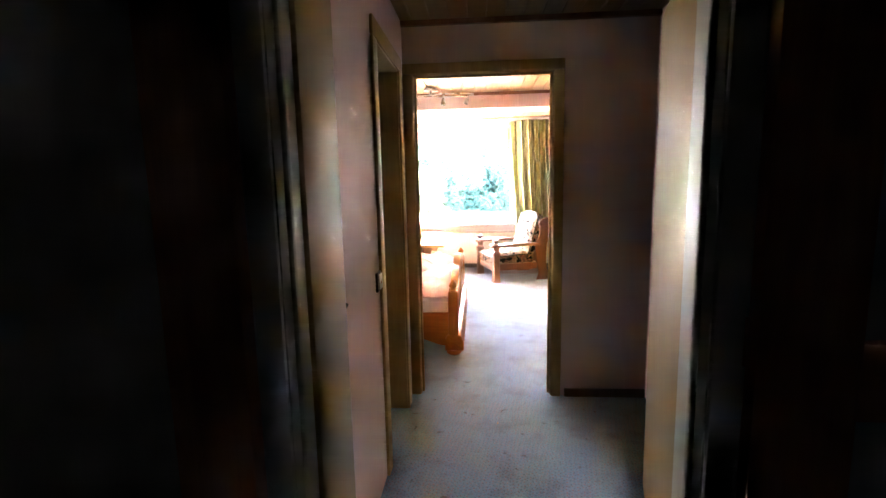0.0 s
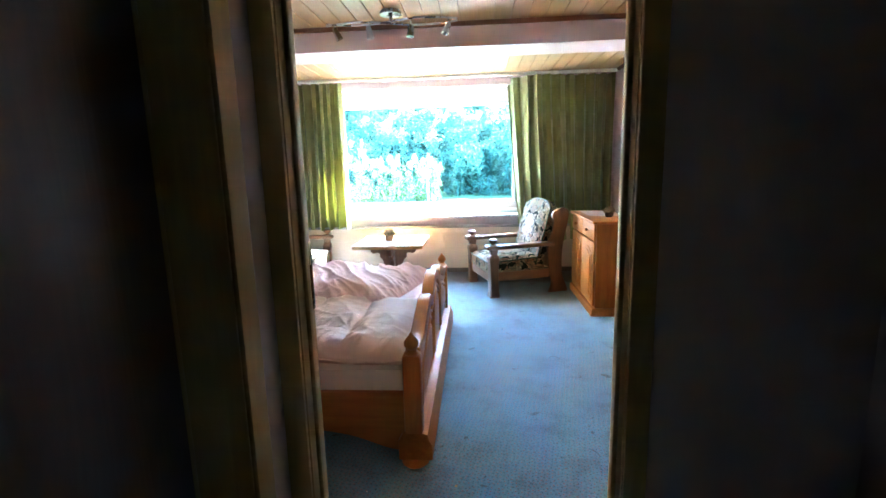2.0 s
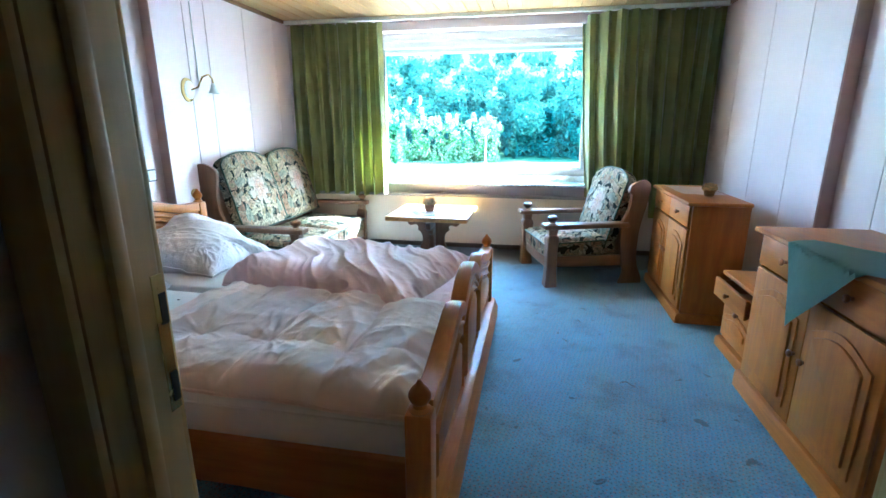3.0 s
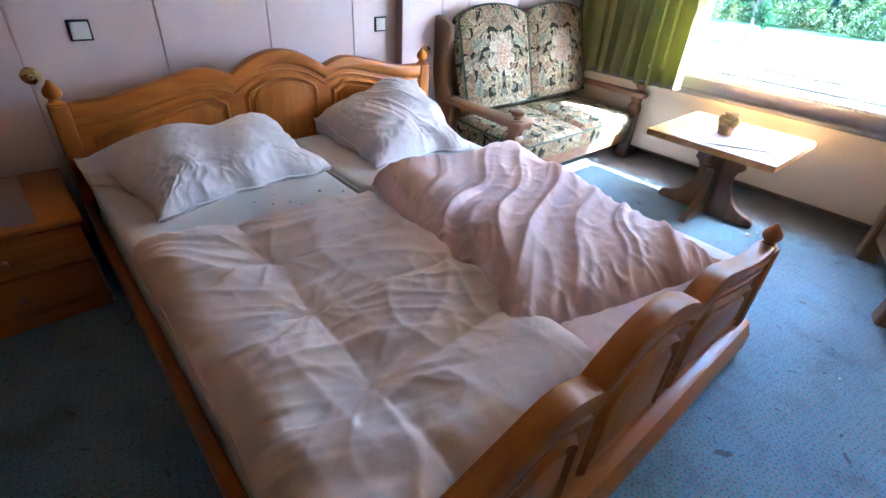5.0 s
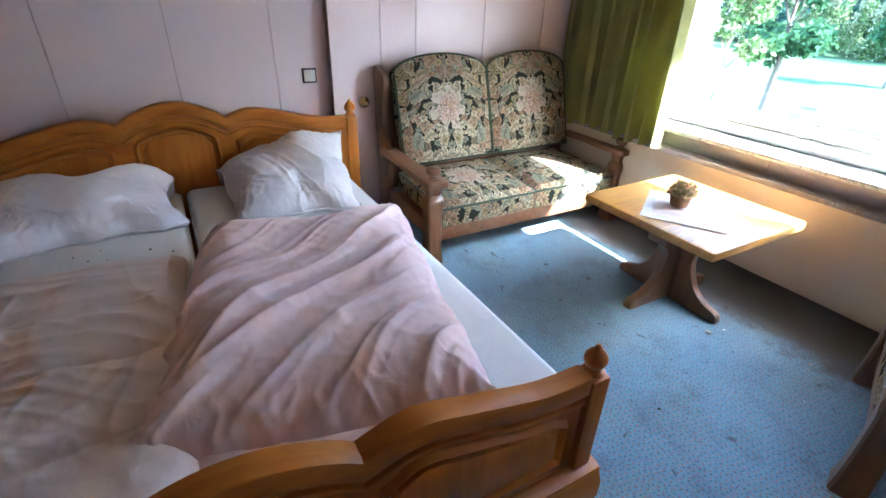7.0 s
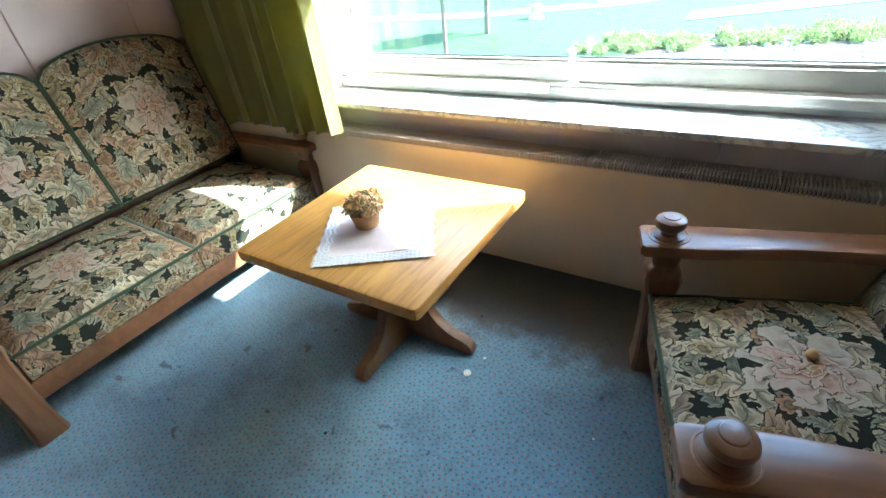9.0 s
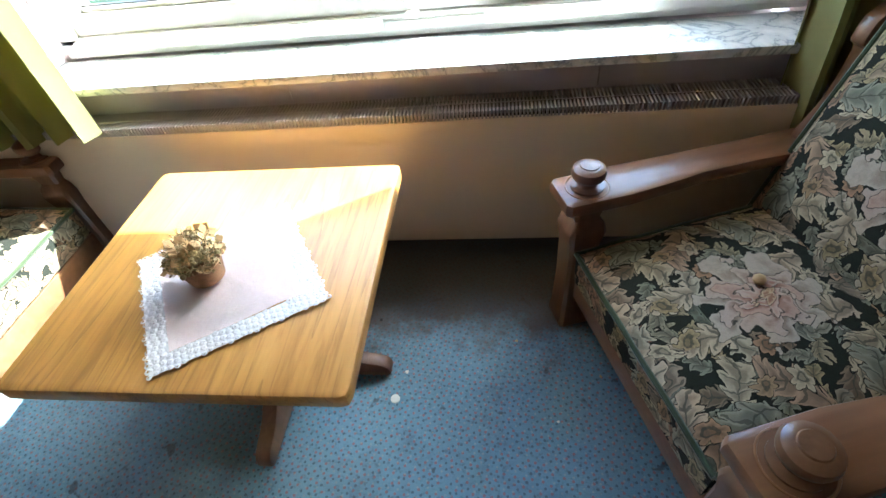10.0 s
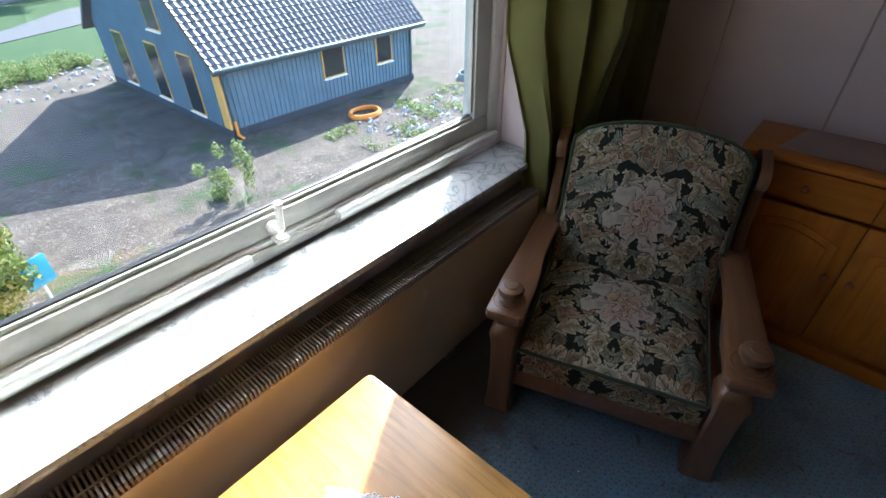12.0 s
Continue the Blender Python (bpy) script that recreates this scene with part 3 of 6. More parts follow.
blocks("wall_hall_east", WALL_HALL, ((HX1, 2.45, 0), (1.42, 3.10, 2.5)), ((HX1, 3.975, 0), (1.42, 4.28, 2.5)), ((HX1, 3.10, 2.04), (1.42, 3.975, 2.5)), ((1.425, 2.45, 0), (1.55, 4.28, 2.5)))
blocks("trim_hall_door", PINE_DARK, ((HX1 - 0.016, 3.985, 0), (HX1 - 0.001, 4.15, 2.05)), ((HX1 - 0.016, 2.95, 0), (HX1 - 0.001, 3.09, 2.05)), ((HX1 - 0.016, 2.95, 2.055), (HX1 - 0.001, 4.15, 2.17)), bev=0.004)
blocks("wall_hall_south", GREYPAINT, ((-1.6, 2.32, 0), (-0.245, 2.45, 2.5)), ((0.70, 2.32, 0), (1.6, 2.45, 2.5)), ((-0.245, 2.32, 2.04), (0.70, 2.45, 2.5)))
# entry walls painted near-black in place of their deep shade
blocks("wall_entry", SHADEWALL, ((-1.2, -0.5, 0), (-1.05, 2.32, 2.5)), ((1.45, -0.5, 0), (1.6, 2.32, 2.5)), ((-1.2, -0.6, 0), (1.6, -0.5, 2.5)))

# ceilings: matchboard in the room and the bay, darker boards in the hall
def boards_ceiling(name, x0, x1, y0, y1, z, width, material):
    bm = bmesh.new()
    n = round((x1 - x0) / width)
    w = (x1 - x0) / n
    for i in range(n):
        box(bm, (x0 + i * w + 0.002, y0, z), (x0 + (i + 1) * w - 0.002, y1, z + 0.015), 0.004, 1)
    box(bm, (x0, y0, z + 0.012), (x1, y1, z + 0.12))
    return structure(name, bm, material)


boards_ceiling("ceiling_room", -2.6, 2.2, 4.30, 6.95, ZC, 0.125, CEIL_WOOD)
boards_ceiling("ceiling_bay", -2.4, 2.0, 7.34, 8.95, ZB, 0.125, CEIL_WOOD)
boards_ceiling("ceiling_hall", -0.6, 1.55, 2.40, 4.29, ZH, 0.11, CEIL_DARK)
blocks("ceiling_entry", CEIL_DARK, ((-1.2, -0.6, 2.4), (1.6, 2.33, 2.5)))
blocks("beam", WALL, ((-2.4, 6.95, ZBEAM), (2.1, 7.34, 2.6)), bev=0.006)
blocks("trim_beam", TRIM_BROWN, ((-2.36, 6.925, ZC - 0.035), (1.94, 6.948, ZC - 0.001)), bev=0.005)
blocks("trim_bay", TRIM_BROWN, ((XB, 8.715, ZB - 0.035), (XEB, 8.74, ZB - 0.001)), ((XB + 0.002, 7.36, ZB - 0.03), (XB + 0.025, 8.71, ZB - 0.001)), ((XEB - 0.025, 7.36, ZB - 0.03), (XEB - 0.002, 8.71, ZB - 0.001)))
blocks("roof_over", SHADEWALL, ((-3.0, -1.0, 2.62), (2.6, 9.2, 2.72)))
blocks("trim_hall", TRIM_BROWN, ((HX0, 4.25, ZH - 0.03), (HX1, 4.278, ZH - 0.001)))
blocks("baseboard", SKIRT, ((XW, 4.43, 0.0), (XW + 0.012, YS, 0.06)), ((XB, YS, 0.0), (XB + 0.012, YWIN, 0.06)), ((XB + 0.02, 8.86, 0.0), (XEB - 0.02, 8.898, 0.09)), ((DX1 + 0.09, 4.262, 0), (HX1 - 0.005, 4.278, 0.05)))


# door linings and casings
def door_lining(name, x0, x1, top, y0, y1, material, axis="y", w=0.065):
    """A lining through the wall with a casing on both faces; axis y: a wall across the walk."""
    ob = thing(name, "", "")
    tagged(ob, kind="structure")
    def put(n, lo, hi):
        bm = bmesh.new()
        if axis == "x":
            lo, hi = (lo[1], lo[0], lo[2]), (hi[1], hi[0], hi[2])
            lo, hi = [min(a, b) for a, b in zip(lo, hi)], [max(a, b) for a, b in zip(lo, hi)]
        box(bm, lo, hi, 0.006)
        part(n, bm, material, ob)
    put("jamb", (x0 - 0.03, y0 - 0.004, 0), (x0, y1 + 0.004, top))
    put("jamb", (x1, y0 - 0.004, 0), (x1 + 0.03, y1 + 0.004, top))
    put("head", (x0 - 0.03, y0 - 0.004, top), (x1 + 0.03, y1 + 0.004, top + 0.03))
    for ya, yb in ((y0 - 0.016, y0), (y1, y1 + 0.016)):
        put("casing", (x0 - w, ya, 0), (x0 - 0.004, yb, top + 0.004))
        put("casing", (x1 + 0.004, ya, 0), (x1 + w, yb, top + 0.004))
        put("casing", (x0 - w, ya, top + 0.005), (x1 + w, yb, top + w))
    # rebate bead in the lining
    put("stop", (x0, y0 + 0.03, 0), (x0 + 0.014, y0 + 0.055, top))
    put("stop", (x1 - 0.014, y0 + 0.03, 0), (x1, y0 + 0.055, top))
    put("stop", (x0, y0 + 0.03, top - 0.014), (x1, y0 + 0.055, top))
    return ob


door_lining("door_frame_1", DX0, DX1, DZ, 4.28, Y0, DOOR_WOOD)
door_lining("door_frame_2", SD0 + 0.03, SD1 - 0.03, 1.995, -0.42, HX0, DOOR_WOOD, "x", 0.085)
door_lining("door_frame_3", -0.215, 0.67, 2.01, 2.32, 2.45, GREYPAINT)


sp = bmesh.new()
box(sp, (DX0 + 0.0005, 4.368, 0.92), (DX0 + 0.002, 4.387, 1.11), 0.001, 1)
strike = structure("door_strike", sp, BRASS)
for z in (0.925, 1.035):
    sp = bmesh.new()
    box(sp, (DX0 + 0.0025, 4.375, z + 0.008), (DX0 + 0.0035, 4.386, z + 0.05))
    part("slot", sp, BLACK, strike)


def wall_panels(wall, x_face, inward, ys, z0, z1, name="panel"):
    """Tall wall boards with narrow grooves between them."""
    for a, b in zip(ys, ys[1:]):
        bm = bmesh.new()
        lo, hi = (min(x_face, x_face - inward * 0.012), a + 0.003, z0), (max(x_face, x_face - inward * 0.012), b - 0.003, z1)
        box(bm, lo, hi, 0.002, 1)
        part(name, bm, WALL, wall, smooth=False)


wall_panels(wall_w, XW, 1, [4.43, 4.49, 5.01, 5.545, 6.07, 6.585, YS], 0, ZC)
wall_panels(wall_w, XB, 1, [YS - 0.012, 7.21, 7.45, 7.96, 8.46, YWIN], 0, ZC)
wall_panels(wall_e, XE, -1, [4.43, 5.00, 5.52, 6.04, 6.56, YS], 0, ZC)
wall_panels(wall_e, XEB, -1, [YS - 0.012, 7.30, 7.82, 8.34, YWIN], 0, ZC)

# ---- window, sill and convector ----
win = tagged(thing("window_1", "", ""), kind="structure")


def bar(name, lo, hi, material, parent, bev=0.006):
    bm = bmesh.new()
    box(bm, lo, hi, bev)
    return part(name, bm, material, parent)


F0, F1 = 8.915, 9.0
bar("window_frame", (WX0, F0, WZ0 + 0.04), (WX0 + 0.07, F1, WZ1), WHITE, win)
bar("window_frame", (WX1 - 0.06, F0, WZ0 + 0.04), (WX1, F1, WZ1), WHITE, win)
bar("window_frame", (WX0, F0, WZ0 + 0.0), (WX1, F1, WZ0 + 0.065), WHITE, win)
bar("window_frame", (WX0, F0, WZ1 - 0.07), (WX1, F1, WZ1), WHITE, win)
sash = bar("sash", (WX0 + 0.072, F0 + 0.012, WZ0 + 0.067), (WX1 - 0.062, F1 - 0.01, WZ0 + 0.135), FRAME_GREY, win)
bar("rail", (WX0 + 0.072, F0 + 0.012, WZ1 - 0.135), (WX1 - 0.072, F1 - 0.01, WZ1 - 0.072), WHITE, win)
bar("stile", (WX0 + 0.072, F0 + 0.012, WZ0 + 0.135), (WX0 + 0.125, F1 - 0.01, WZ1 - 0.135), FRAME_GREY, win)
bar("stile", (WX1 - 0.155, F0 + 0.012, WZ0 + 0.135), (WX1 - 0.062, F1 - 0.01, WZ1 - 0.135), FRAME_GREY, win)
for z in (0.1365, 0.1495):
    bar("glazing_bead", (WX0 + 0.126, F0 + 0.02 + (z - 0.13) * 0.6, WZ0 + z), (WX1 - 0.156, F0 + 0.052, WZ0 + z + (0.012 if z < 0.14 else 0.004)), FRAME_GREY if z < 0.14 else IRON, win, 0.0015)
for x in (WX0 + 0.127, WX1 - 0.169):
    bar("glazing_bead", (x, F0 + 0.022, WZ0 + 0.165), (x + 0.012, F0 + 0.05, WZ1 - 0.137), FRAME_GREY, win, 0.003)
pane = bar("pane", (WX0 + 0.115, F0 + 0.053, WZ0 + 0.126), (WX1 - 0.145, F0 + 0.057, WZ1 - 0.126), GLASS, win, 0)
pane.visible_shadow = False
# cover strip on the frame's foot, cut out below the handle
bar("cover_strip", (WX0 + 0.07, F0 - 0.03, WZ0 + 0.028), (-0.33, F0 - 0.001, WZ0 + 0.062), WHITE, win, 0.008)
bar("cover_strip", (-0.02, F0 - 0.03, WZ0 + 0.028), (WX1 - 0.03, F0 - 0.001, WZ0 + 0.062), WHITE, win, 0.008)
bm = bmesh.new()
box(bm, (-0.33, F0 - 0.012, WZ0 + 0.03), (-0.02, F0 - 0.001, WZ0 + 0.05), 0.003)
part("lock_plate", bm, FRAME_GREY, win)
handle = bmesh.new()
lathe(handle, [(0.012, 0), (0.022, 0.003), (0.022, 0.014), (0.013, 0.02)], seg=14)
bmesh.ops.transform(handle, matrix=pose(-0.235, F0 + 0.012, WZ0 + 0.098, 90, 0, 0), verts=handle.verts)
tube(handle, [(-0.235, F0 + 0.005, WZ0 + 0.10), (-0.235, F0 - 0.03, WZ0 + 0.10), (-0.235, F0 - 0.042, WZ0 + 0.112), (-0.232, F0 - 0.046, WZ0 + 0.165), (-0.230, F0 - 0.05, WZ0 + 0.20)], [0.009, 0.01, 0.011, 0.010, 0.013])
box(handle, (-0.255, F0 - 0.042, WZ0 + 0.064), (-0.215, F0 - 0.002, WZ0 + 0.078), 0.004)
part("window_handle", handle, WHITEPLASTIC, win, "white window handle")
# narrow outer drip ledge
ledge = bmesh.new()
slab(ledge, [(9.0, WZ0 + 0.035), (9.17, WZ0 + 0.005), (9.17, WZ0 - 0.02), (9.0, WZ0 + 0.02)], WX0, WX1, "yz")
structure("trim_outer_ledge", ledge, STEEL_SILL)
sill = bmesh.new()
box(sill, (WX0 - 0.10, 8.680, WZ0 - 0.026), (WX1 + 0.02, F0 - 0.016, WZ0), 0.005)
sill_ob = structure("window_sill", sill, MARBLE, True)
# band below the sill, its shade tint painted in
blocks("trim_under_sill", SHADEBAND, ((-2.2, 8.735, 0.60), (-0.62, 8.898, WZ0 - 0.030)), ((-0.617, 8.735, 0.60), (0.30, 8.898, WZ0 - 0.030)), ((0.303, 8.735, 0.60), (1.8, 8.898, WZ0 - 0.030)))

conv = thing("convector", "long tan enamel convector cover with slotted top grille below the window", "radiator")
bm = bmesh.new()
box(bm, (-2.10, 8.625, 0.105), (1.70, 8.64, 0.584), 0.003)
box(bm, (-2.10, 8.641, 0.105), (1.70, 8.86, 0.13), 0.004)
part("front_panel", bm, HEATER, conv)
# black slab that stands in for the shade within the slots
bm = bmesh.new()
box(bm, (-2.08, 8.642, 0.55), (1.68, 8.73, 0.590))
part("grille_back", bm, BLACK, conv, "black backing for the shade inside the grille")
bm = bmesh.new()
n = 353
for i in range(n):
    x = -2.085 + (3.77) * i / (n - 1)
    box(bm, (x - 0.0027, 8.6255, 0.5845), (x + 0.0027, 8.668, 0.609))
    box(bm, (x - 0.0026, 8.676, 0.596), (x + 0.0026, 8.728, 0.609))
tagged(part("grille_fin", bm, GRILLE_SHADED, conv, "row of thin tan grille fins, greyed to their shaded tone", smooth=False), kind="stuff")
bar("grille_rail", (-2.09, 8.669, 0.595), (1.69, 8.675, 0.6095), GRILLE_SHADED, conv, 0)
for x in (-1.55, 0.25):
    bar("bracket", (x, 8.66, 0.0), (x + 0.05, 8.84, 0.104), GRILLE_SHADED, conv, 0.004)


# curtains
def curtain(name, x0, x1, z0, z1, y, folds, seed, label, gather=0.0, deep=1.0):
    rnd = random.Random(seed)
    nx, nz = folds * 8, 26
    ph = [rnd.uniform(0, 6.28) for _ in range(4)]
    bm = bmesh.new()
    grid = []
    for k in range(nz + 1):
        s = k / nz
        row = []
        for i in range(nx + 1):
            u = i / nx
            x = x0 + (x1 - x0) * u + gather * s ** 1.3 * (1 - u)
            x += 0.01 * math.sin(9 * u + ph[2] + 3 * s)
            a = (0.024 + 0.014 * s) * deep
            w = math.sin(2 * math.pi * folds * u + 0.9 * math.sin(5 * u + ph[0]) + 0.5 * math.sin(2.2 * s + ph[1]))
            w2 = 0.35 * math.sin(2 * math.pi * folds * 2.3 * u + ph[3] + 1.3 * s)
            row.append(bm.verts.new((x, y + a * (w + w2) - 0.02 * s * math.sin(3 * u + ph[1]) - (deep - 1.0) * 0.035 + ((0.12 * max(0.0, 1 - 4 * u) - 0.09 * math.sin(math.pi * min(1.0, u / 0.6))) * min(1.0, max(0.0, 5 * (0.78 - s))) if gather else 0.0), z1 + (z0 - z1) * s + 0.012 * math.sin(11 * u + ph[1]) * s)))
        grid.append(row)
    for a, b in zip(grid, grid[1:]):
        for i in range(nx):
            bm.faces.new((a[i], a[i + 1], b[i + 1], b[i]))
    bmesh.ops.recalc_face_normals(bm, faces=bm.faces[:])
    bmesh.ops.solidify(bm, geom=bm.faces[:], thickness=0.003)
    ob = thing(name, label, "curtain", group="window curtains")
    part("panel", bm, CURTAIN, ob)
    for i in range(folds):
        x = x0 + (x1 - x0) * (i + 0.5) / folds
        hook = bmesh.new()
        box(hook, (x - 0.004, y - 0.006, z1 - 0.004), (x + 0.004, y + 0.006, z1 + 0.022), 0.001, 1)
        part("glider", hook, WHITEPLASTIC, ob)
    return ob


curtain("curtain", -2.20, -1.22, 0.59, 2.255, 8.645, 9, 3, "olive green velvet curtain drawn back in deep folds", 0.0, 1.4)
curtain("curtain", 0.645, 1.82, 0.44, 2.255, 8.655, 10, 8, "olive green velvet curtain gathered aside behind the armchair", 0.15, 1.35)
bar_rail = bmesh.new()
box(bar_rail, (XB + 0.01, 8.64, 2.272), (XEB - 0.01, 8.69, 2.306), 0.004)
single("curtain_rail", bar_rail, WHITE, "white curtain rail fixed under the board ceiling", "curtain rail")


# ---- bed ----
def curve(points, n=10):
    """A smooth line through (p, q) knots."""
    out = []
    for i in range(len(points) - 1):
        p0, p1, p2, p3 = points[max(i - 1, 0)], points[i], points[i + 1], points[min(i + 2, len(points) - 1)]
        for k in range(n):
            s = k / n
            out.append(tuple(0.5 * (2 * p1[j] + (p2[j] - p0[j]) * s + (2 * p0[j] - 5 * p1[j] + 4 * p2[j] - p3[j]) * s * s + (3 * p1[j] - p0[j] - 3 * p2[j] + p3[j]) * s ** 3) for j in (0, 1)))
    return out + [points[-1]]


bed = thing("double_bed", "carved golden pine double bed with arched headboard and footboard, unmade", "bed", pose(0, 0, 0))


def crest(ya, yb, zp, zd, ztop, flip):
    """The top line of one board: a wing that swells towards the middle arch, the arch, the mirrored wing."""
    yc = (ya + yb) / 2
    h = 0.245
    left = curve([(ya, zp), (ya + 0.16, zp + 0.008), (ya + 0.36, (zp + zd) / 2 + 0.03), (yc - h - 0.13, zd + 0.036), (yc - h, zd)], 7)
    arch = [(yc - h + 2 * h * k / 18, zd + (ztop - zd) * math.sin(math.pi * k / 18) ** 0.85) for k in range(1, 18)]
    right = [(2 * yc - y, z) for y, z in reversed(left)]
    return left + arch + right


def bed_end(x, ya, yb, zbase, zp, zd, ztop, face, post_top):
    """One end of the bed: framed board with three raised panels, a moulded crest and two posts with knobs."""
    top = crest(ya, yb, zp, zd, ztop, False)
    bm = bmesh.new()
    slab(bm, top + [(yb, zbase), (ya, zbase)], x - 0.016, x + 0.016, "yz", 0.004)
    name = "headboard" if face > 0 and x < -1 else "footboard"
    board = part(name, bm, PINE, bed)
    # crest rail, proud of the board
    bm = bmesh.new()
    slab(bm, [(y, z + 0.012) for y, z in top] + [(y, z - 0.055) for y, z in reversed(top)], x - 0.035, x + 0.035, "yz", 0.014)
    part("crest_rail", bm, PINE, board)
    bm = bmesh.new()
    slab(bm, [(y, z - 0.075) for y, z in top] + [(y, z - 0.092) for y, z in reversed(top)], x - 0.029, x + 0.029, "yz", 0.006)
    part("crest_bead", bm, PINE, board)
    yc, h = (ya + yb) / 2, 0.245
    zlow = zbase + 0.05
    def zat(y):
        return min(((abs(p - y), q) for p, q in top))[1]
    for a, b in ((ya + 0.05, yc - h - 0.035), (yc - h + 0.045, yc + h - 0.045), (yc + h + 0.035, yb - 0.05)):
        for inset, t0, t1 in ((0.0, 0.016, 0.034), (0.042, 0.016, 0.031)):
            ys = [a + inset + (b - a - 2 * inset) * k / 16 for k in range(17)]
            line = []
            for k, y in enumerate(ys):
                corner = 0.03 * (max(0, 1 - k / 2.0) + max(0, 1 - (16 - k) / 2.0))
                line.append((y, zat(min(max(y, a + 0.02), b - 0.02)) - 0.105 - inset * 0.9 - corner))
            bm = bmesh.new()
            if inset == 0.0:
                w = 0.026
                inner = [(y + (w if k == 0 else -w if k == 16 else 0), z - w) for k, (y, z) in enumerate(line)]
                ring = line + [(line[-1][0], zlow), (line[0][0], zlow)]
                rin = inner + [(inner[-1][0], zlow + w), (inner[0][0], zlow + w)]
                for sgn in (-1, 1):
                    vo = [bm.verts.new((x + sgn * t0, p, q)) for p, q in ring]
                    vm = [bm.verts.new((x + sgn * t1, p + (rp - p) * 0.5, q + (rq - q) * 0.5)) for (p, q), (rp, rq) in zip(ring, rin)]
                    vi = [bm.verts.new((x + sgn * t0, p, q)) for p, q in rin]
                    nn = len(ring)
                    for A, B in ((vo, vm), (vm, vi)):
                        for i in range(nn):
                            bm.faces.new((A[i], A[(i + 1) % nn], B[(i + 1) % nn], B[i]))
                part("moulding", bm, PINE, board)
            else:
                slab(bm, line + [(line[-1][0], zlow + inset), (line[0][0], zlow + inset)], x - t1, x + t1, "yz", 0.009)
                part("raised_panel", bm, PINE_Z, board)
    for y in (ya - 0.03, yb + 0.03):
        bm = bmesh.new()
        box(bm, (x - 0.040, y - 0.034, 0.0 if x < -1 else 0.155), (x + 0.040, y + 0.034, post_top - 0.10), 0.010)
        lathe(bm, [(0.030, 0), (0.034, 0.006), (0.022, 0.014), (0.020, 0.024), (0.028, 0.032), (0.033, 0.044), (0.032, 0.056), (0.024, 0.070), (0.012, 0.082), (0.005, 0.096)], (x, y, post_top - 0.101), 18)
        part("post", bm, PINE_Z, bed)
    return board


BY0, BY1 = 5.06, 6.86
bed_end(-2.14, BY0 + 0.03, BY1 + 0.05, 0.16, 0.74, 0.792, 0.885, 1, 0.85)
bed_end(0.0, BY0, BY1 - 0.02, 0.16, 0.52, 0.578, 0.664, 1, 0.615)
# plinth of the footboard, with a moulded top and bracket feet
bm = bmesh.new()
slab(bm, [(-0.07, 0.03), (0.078, 0.03), (0.078, 0.10), (0.066, 0.125), (0.060, 0.150), (0.044, 0.158), (-0.05, 0.158), (-0.07, 0.12)], BY0 - 0.06, BY1 + 0.07, "xz", 0.003)
part("plinth", bm, PINE, bed)
for y in (BY0 - 0.03, BY1 + 0.03):
    bm = bmesh.new()
    lathe(bm, [(0.050, 0), (0.062, 0.012), (0.058, 0.024), (0.045, 0.034)], (0.0, y, 0.0), 16)
    part("foot", bm, PINE_Z, bed)
# side rails with an arched lower edge
for y in (BY0 - 0.02, BY1 + 0.02):
    low = curve([(-2.10, 0.15), (-1.0, 0.16), (-0.55, 0.16), (-0.30, 0.13), (-0.12, 0.07), (-0.04, 0.06)], 6)
    bm = bmesh.new()
    slab(bm, [(-2.10, 0.335)] + low + [(-0.04, 0.335)], y - 0.014, y + 0.014, "xz", 0.004)
    part("side_rail", bm, PINE_X, bed)
bm = bmesh.new()
box(bm, (-2.12, BY0, 0.20), (-0.03, BY1, 0.235), 0.004)
part("slatted_base", bm, PINE_X, bed)


def soft(name, lo, hi, r, material, label, category, seed, amp=0.006, parts=None):
    """A padded block with sagging, slightly uneven faces."""
    bm = bmesh.new()
    box(bm, lo, hi, r, 4)
    bmesh.ops.subdivide_edges(bm, edges=[e for e in bm.edges if e.calc_length() > 0.25], cuts=12, use_grid_fill=True)
    for v in bm.verts:
        v.co.z += amp * noise.noise(v.co * 3.0 + Vector((seed, 0, 0))) + 0.4 * amp * noise.noise(v.co * 11.0)
    ob = single(name, bm, material, label, category)
    for z in (lo[2] + 0.03, hi[2] - 0.028):
        pb = bmesh.new()
        q = r * 0.3
        tube(pb, [(lo[0] + q, lo[1], z), (hi[0] - q, lo[1], z), (hi[0], lo[1] + q, z), (hi[0], hi[1] - q, z), (hi[0] - q, hi[1], z), (lo[0] + q, hi[1], z), (lo[0], hi[1] - q, z), (lo[0], lo[1] + q, z), (lo[0] + q, lo[1], z)], 0.005, 6)
        part("piping", pb, material, ob)
    return ob


soft("mattress", (-2.10, BY0 + 0.01, 0.237), (-0.045, 5.955, 0.45), 0.035, SHEET, "white sheeted mattress, dusty, in the pine bed", "mattress", 2)
soft("mattress", (-2.10, 5.985, 0.237), (-0.045, BY1 - 0.01, 0.45), 0.035, SHEET, "white sheeted mattress beneath the pink duvet", "mattress", 5)


def ridge(p):
    return max(0.0, 1 - 2.6 * abs(noise.noise(p)))


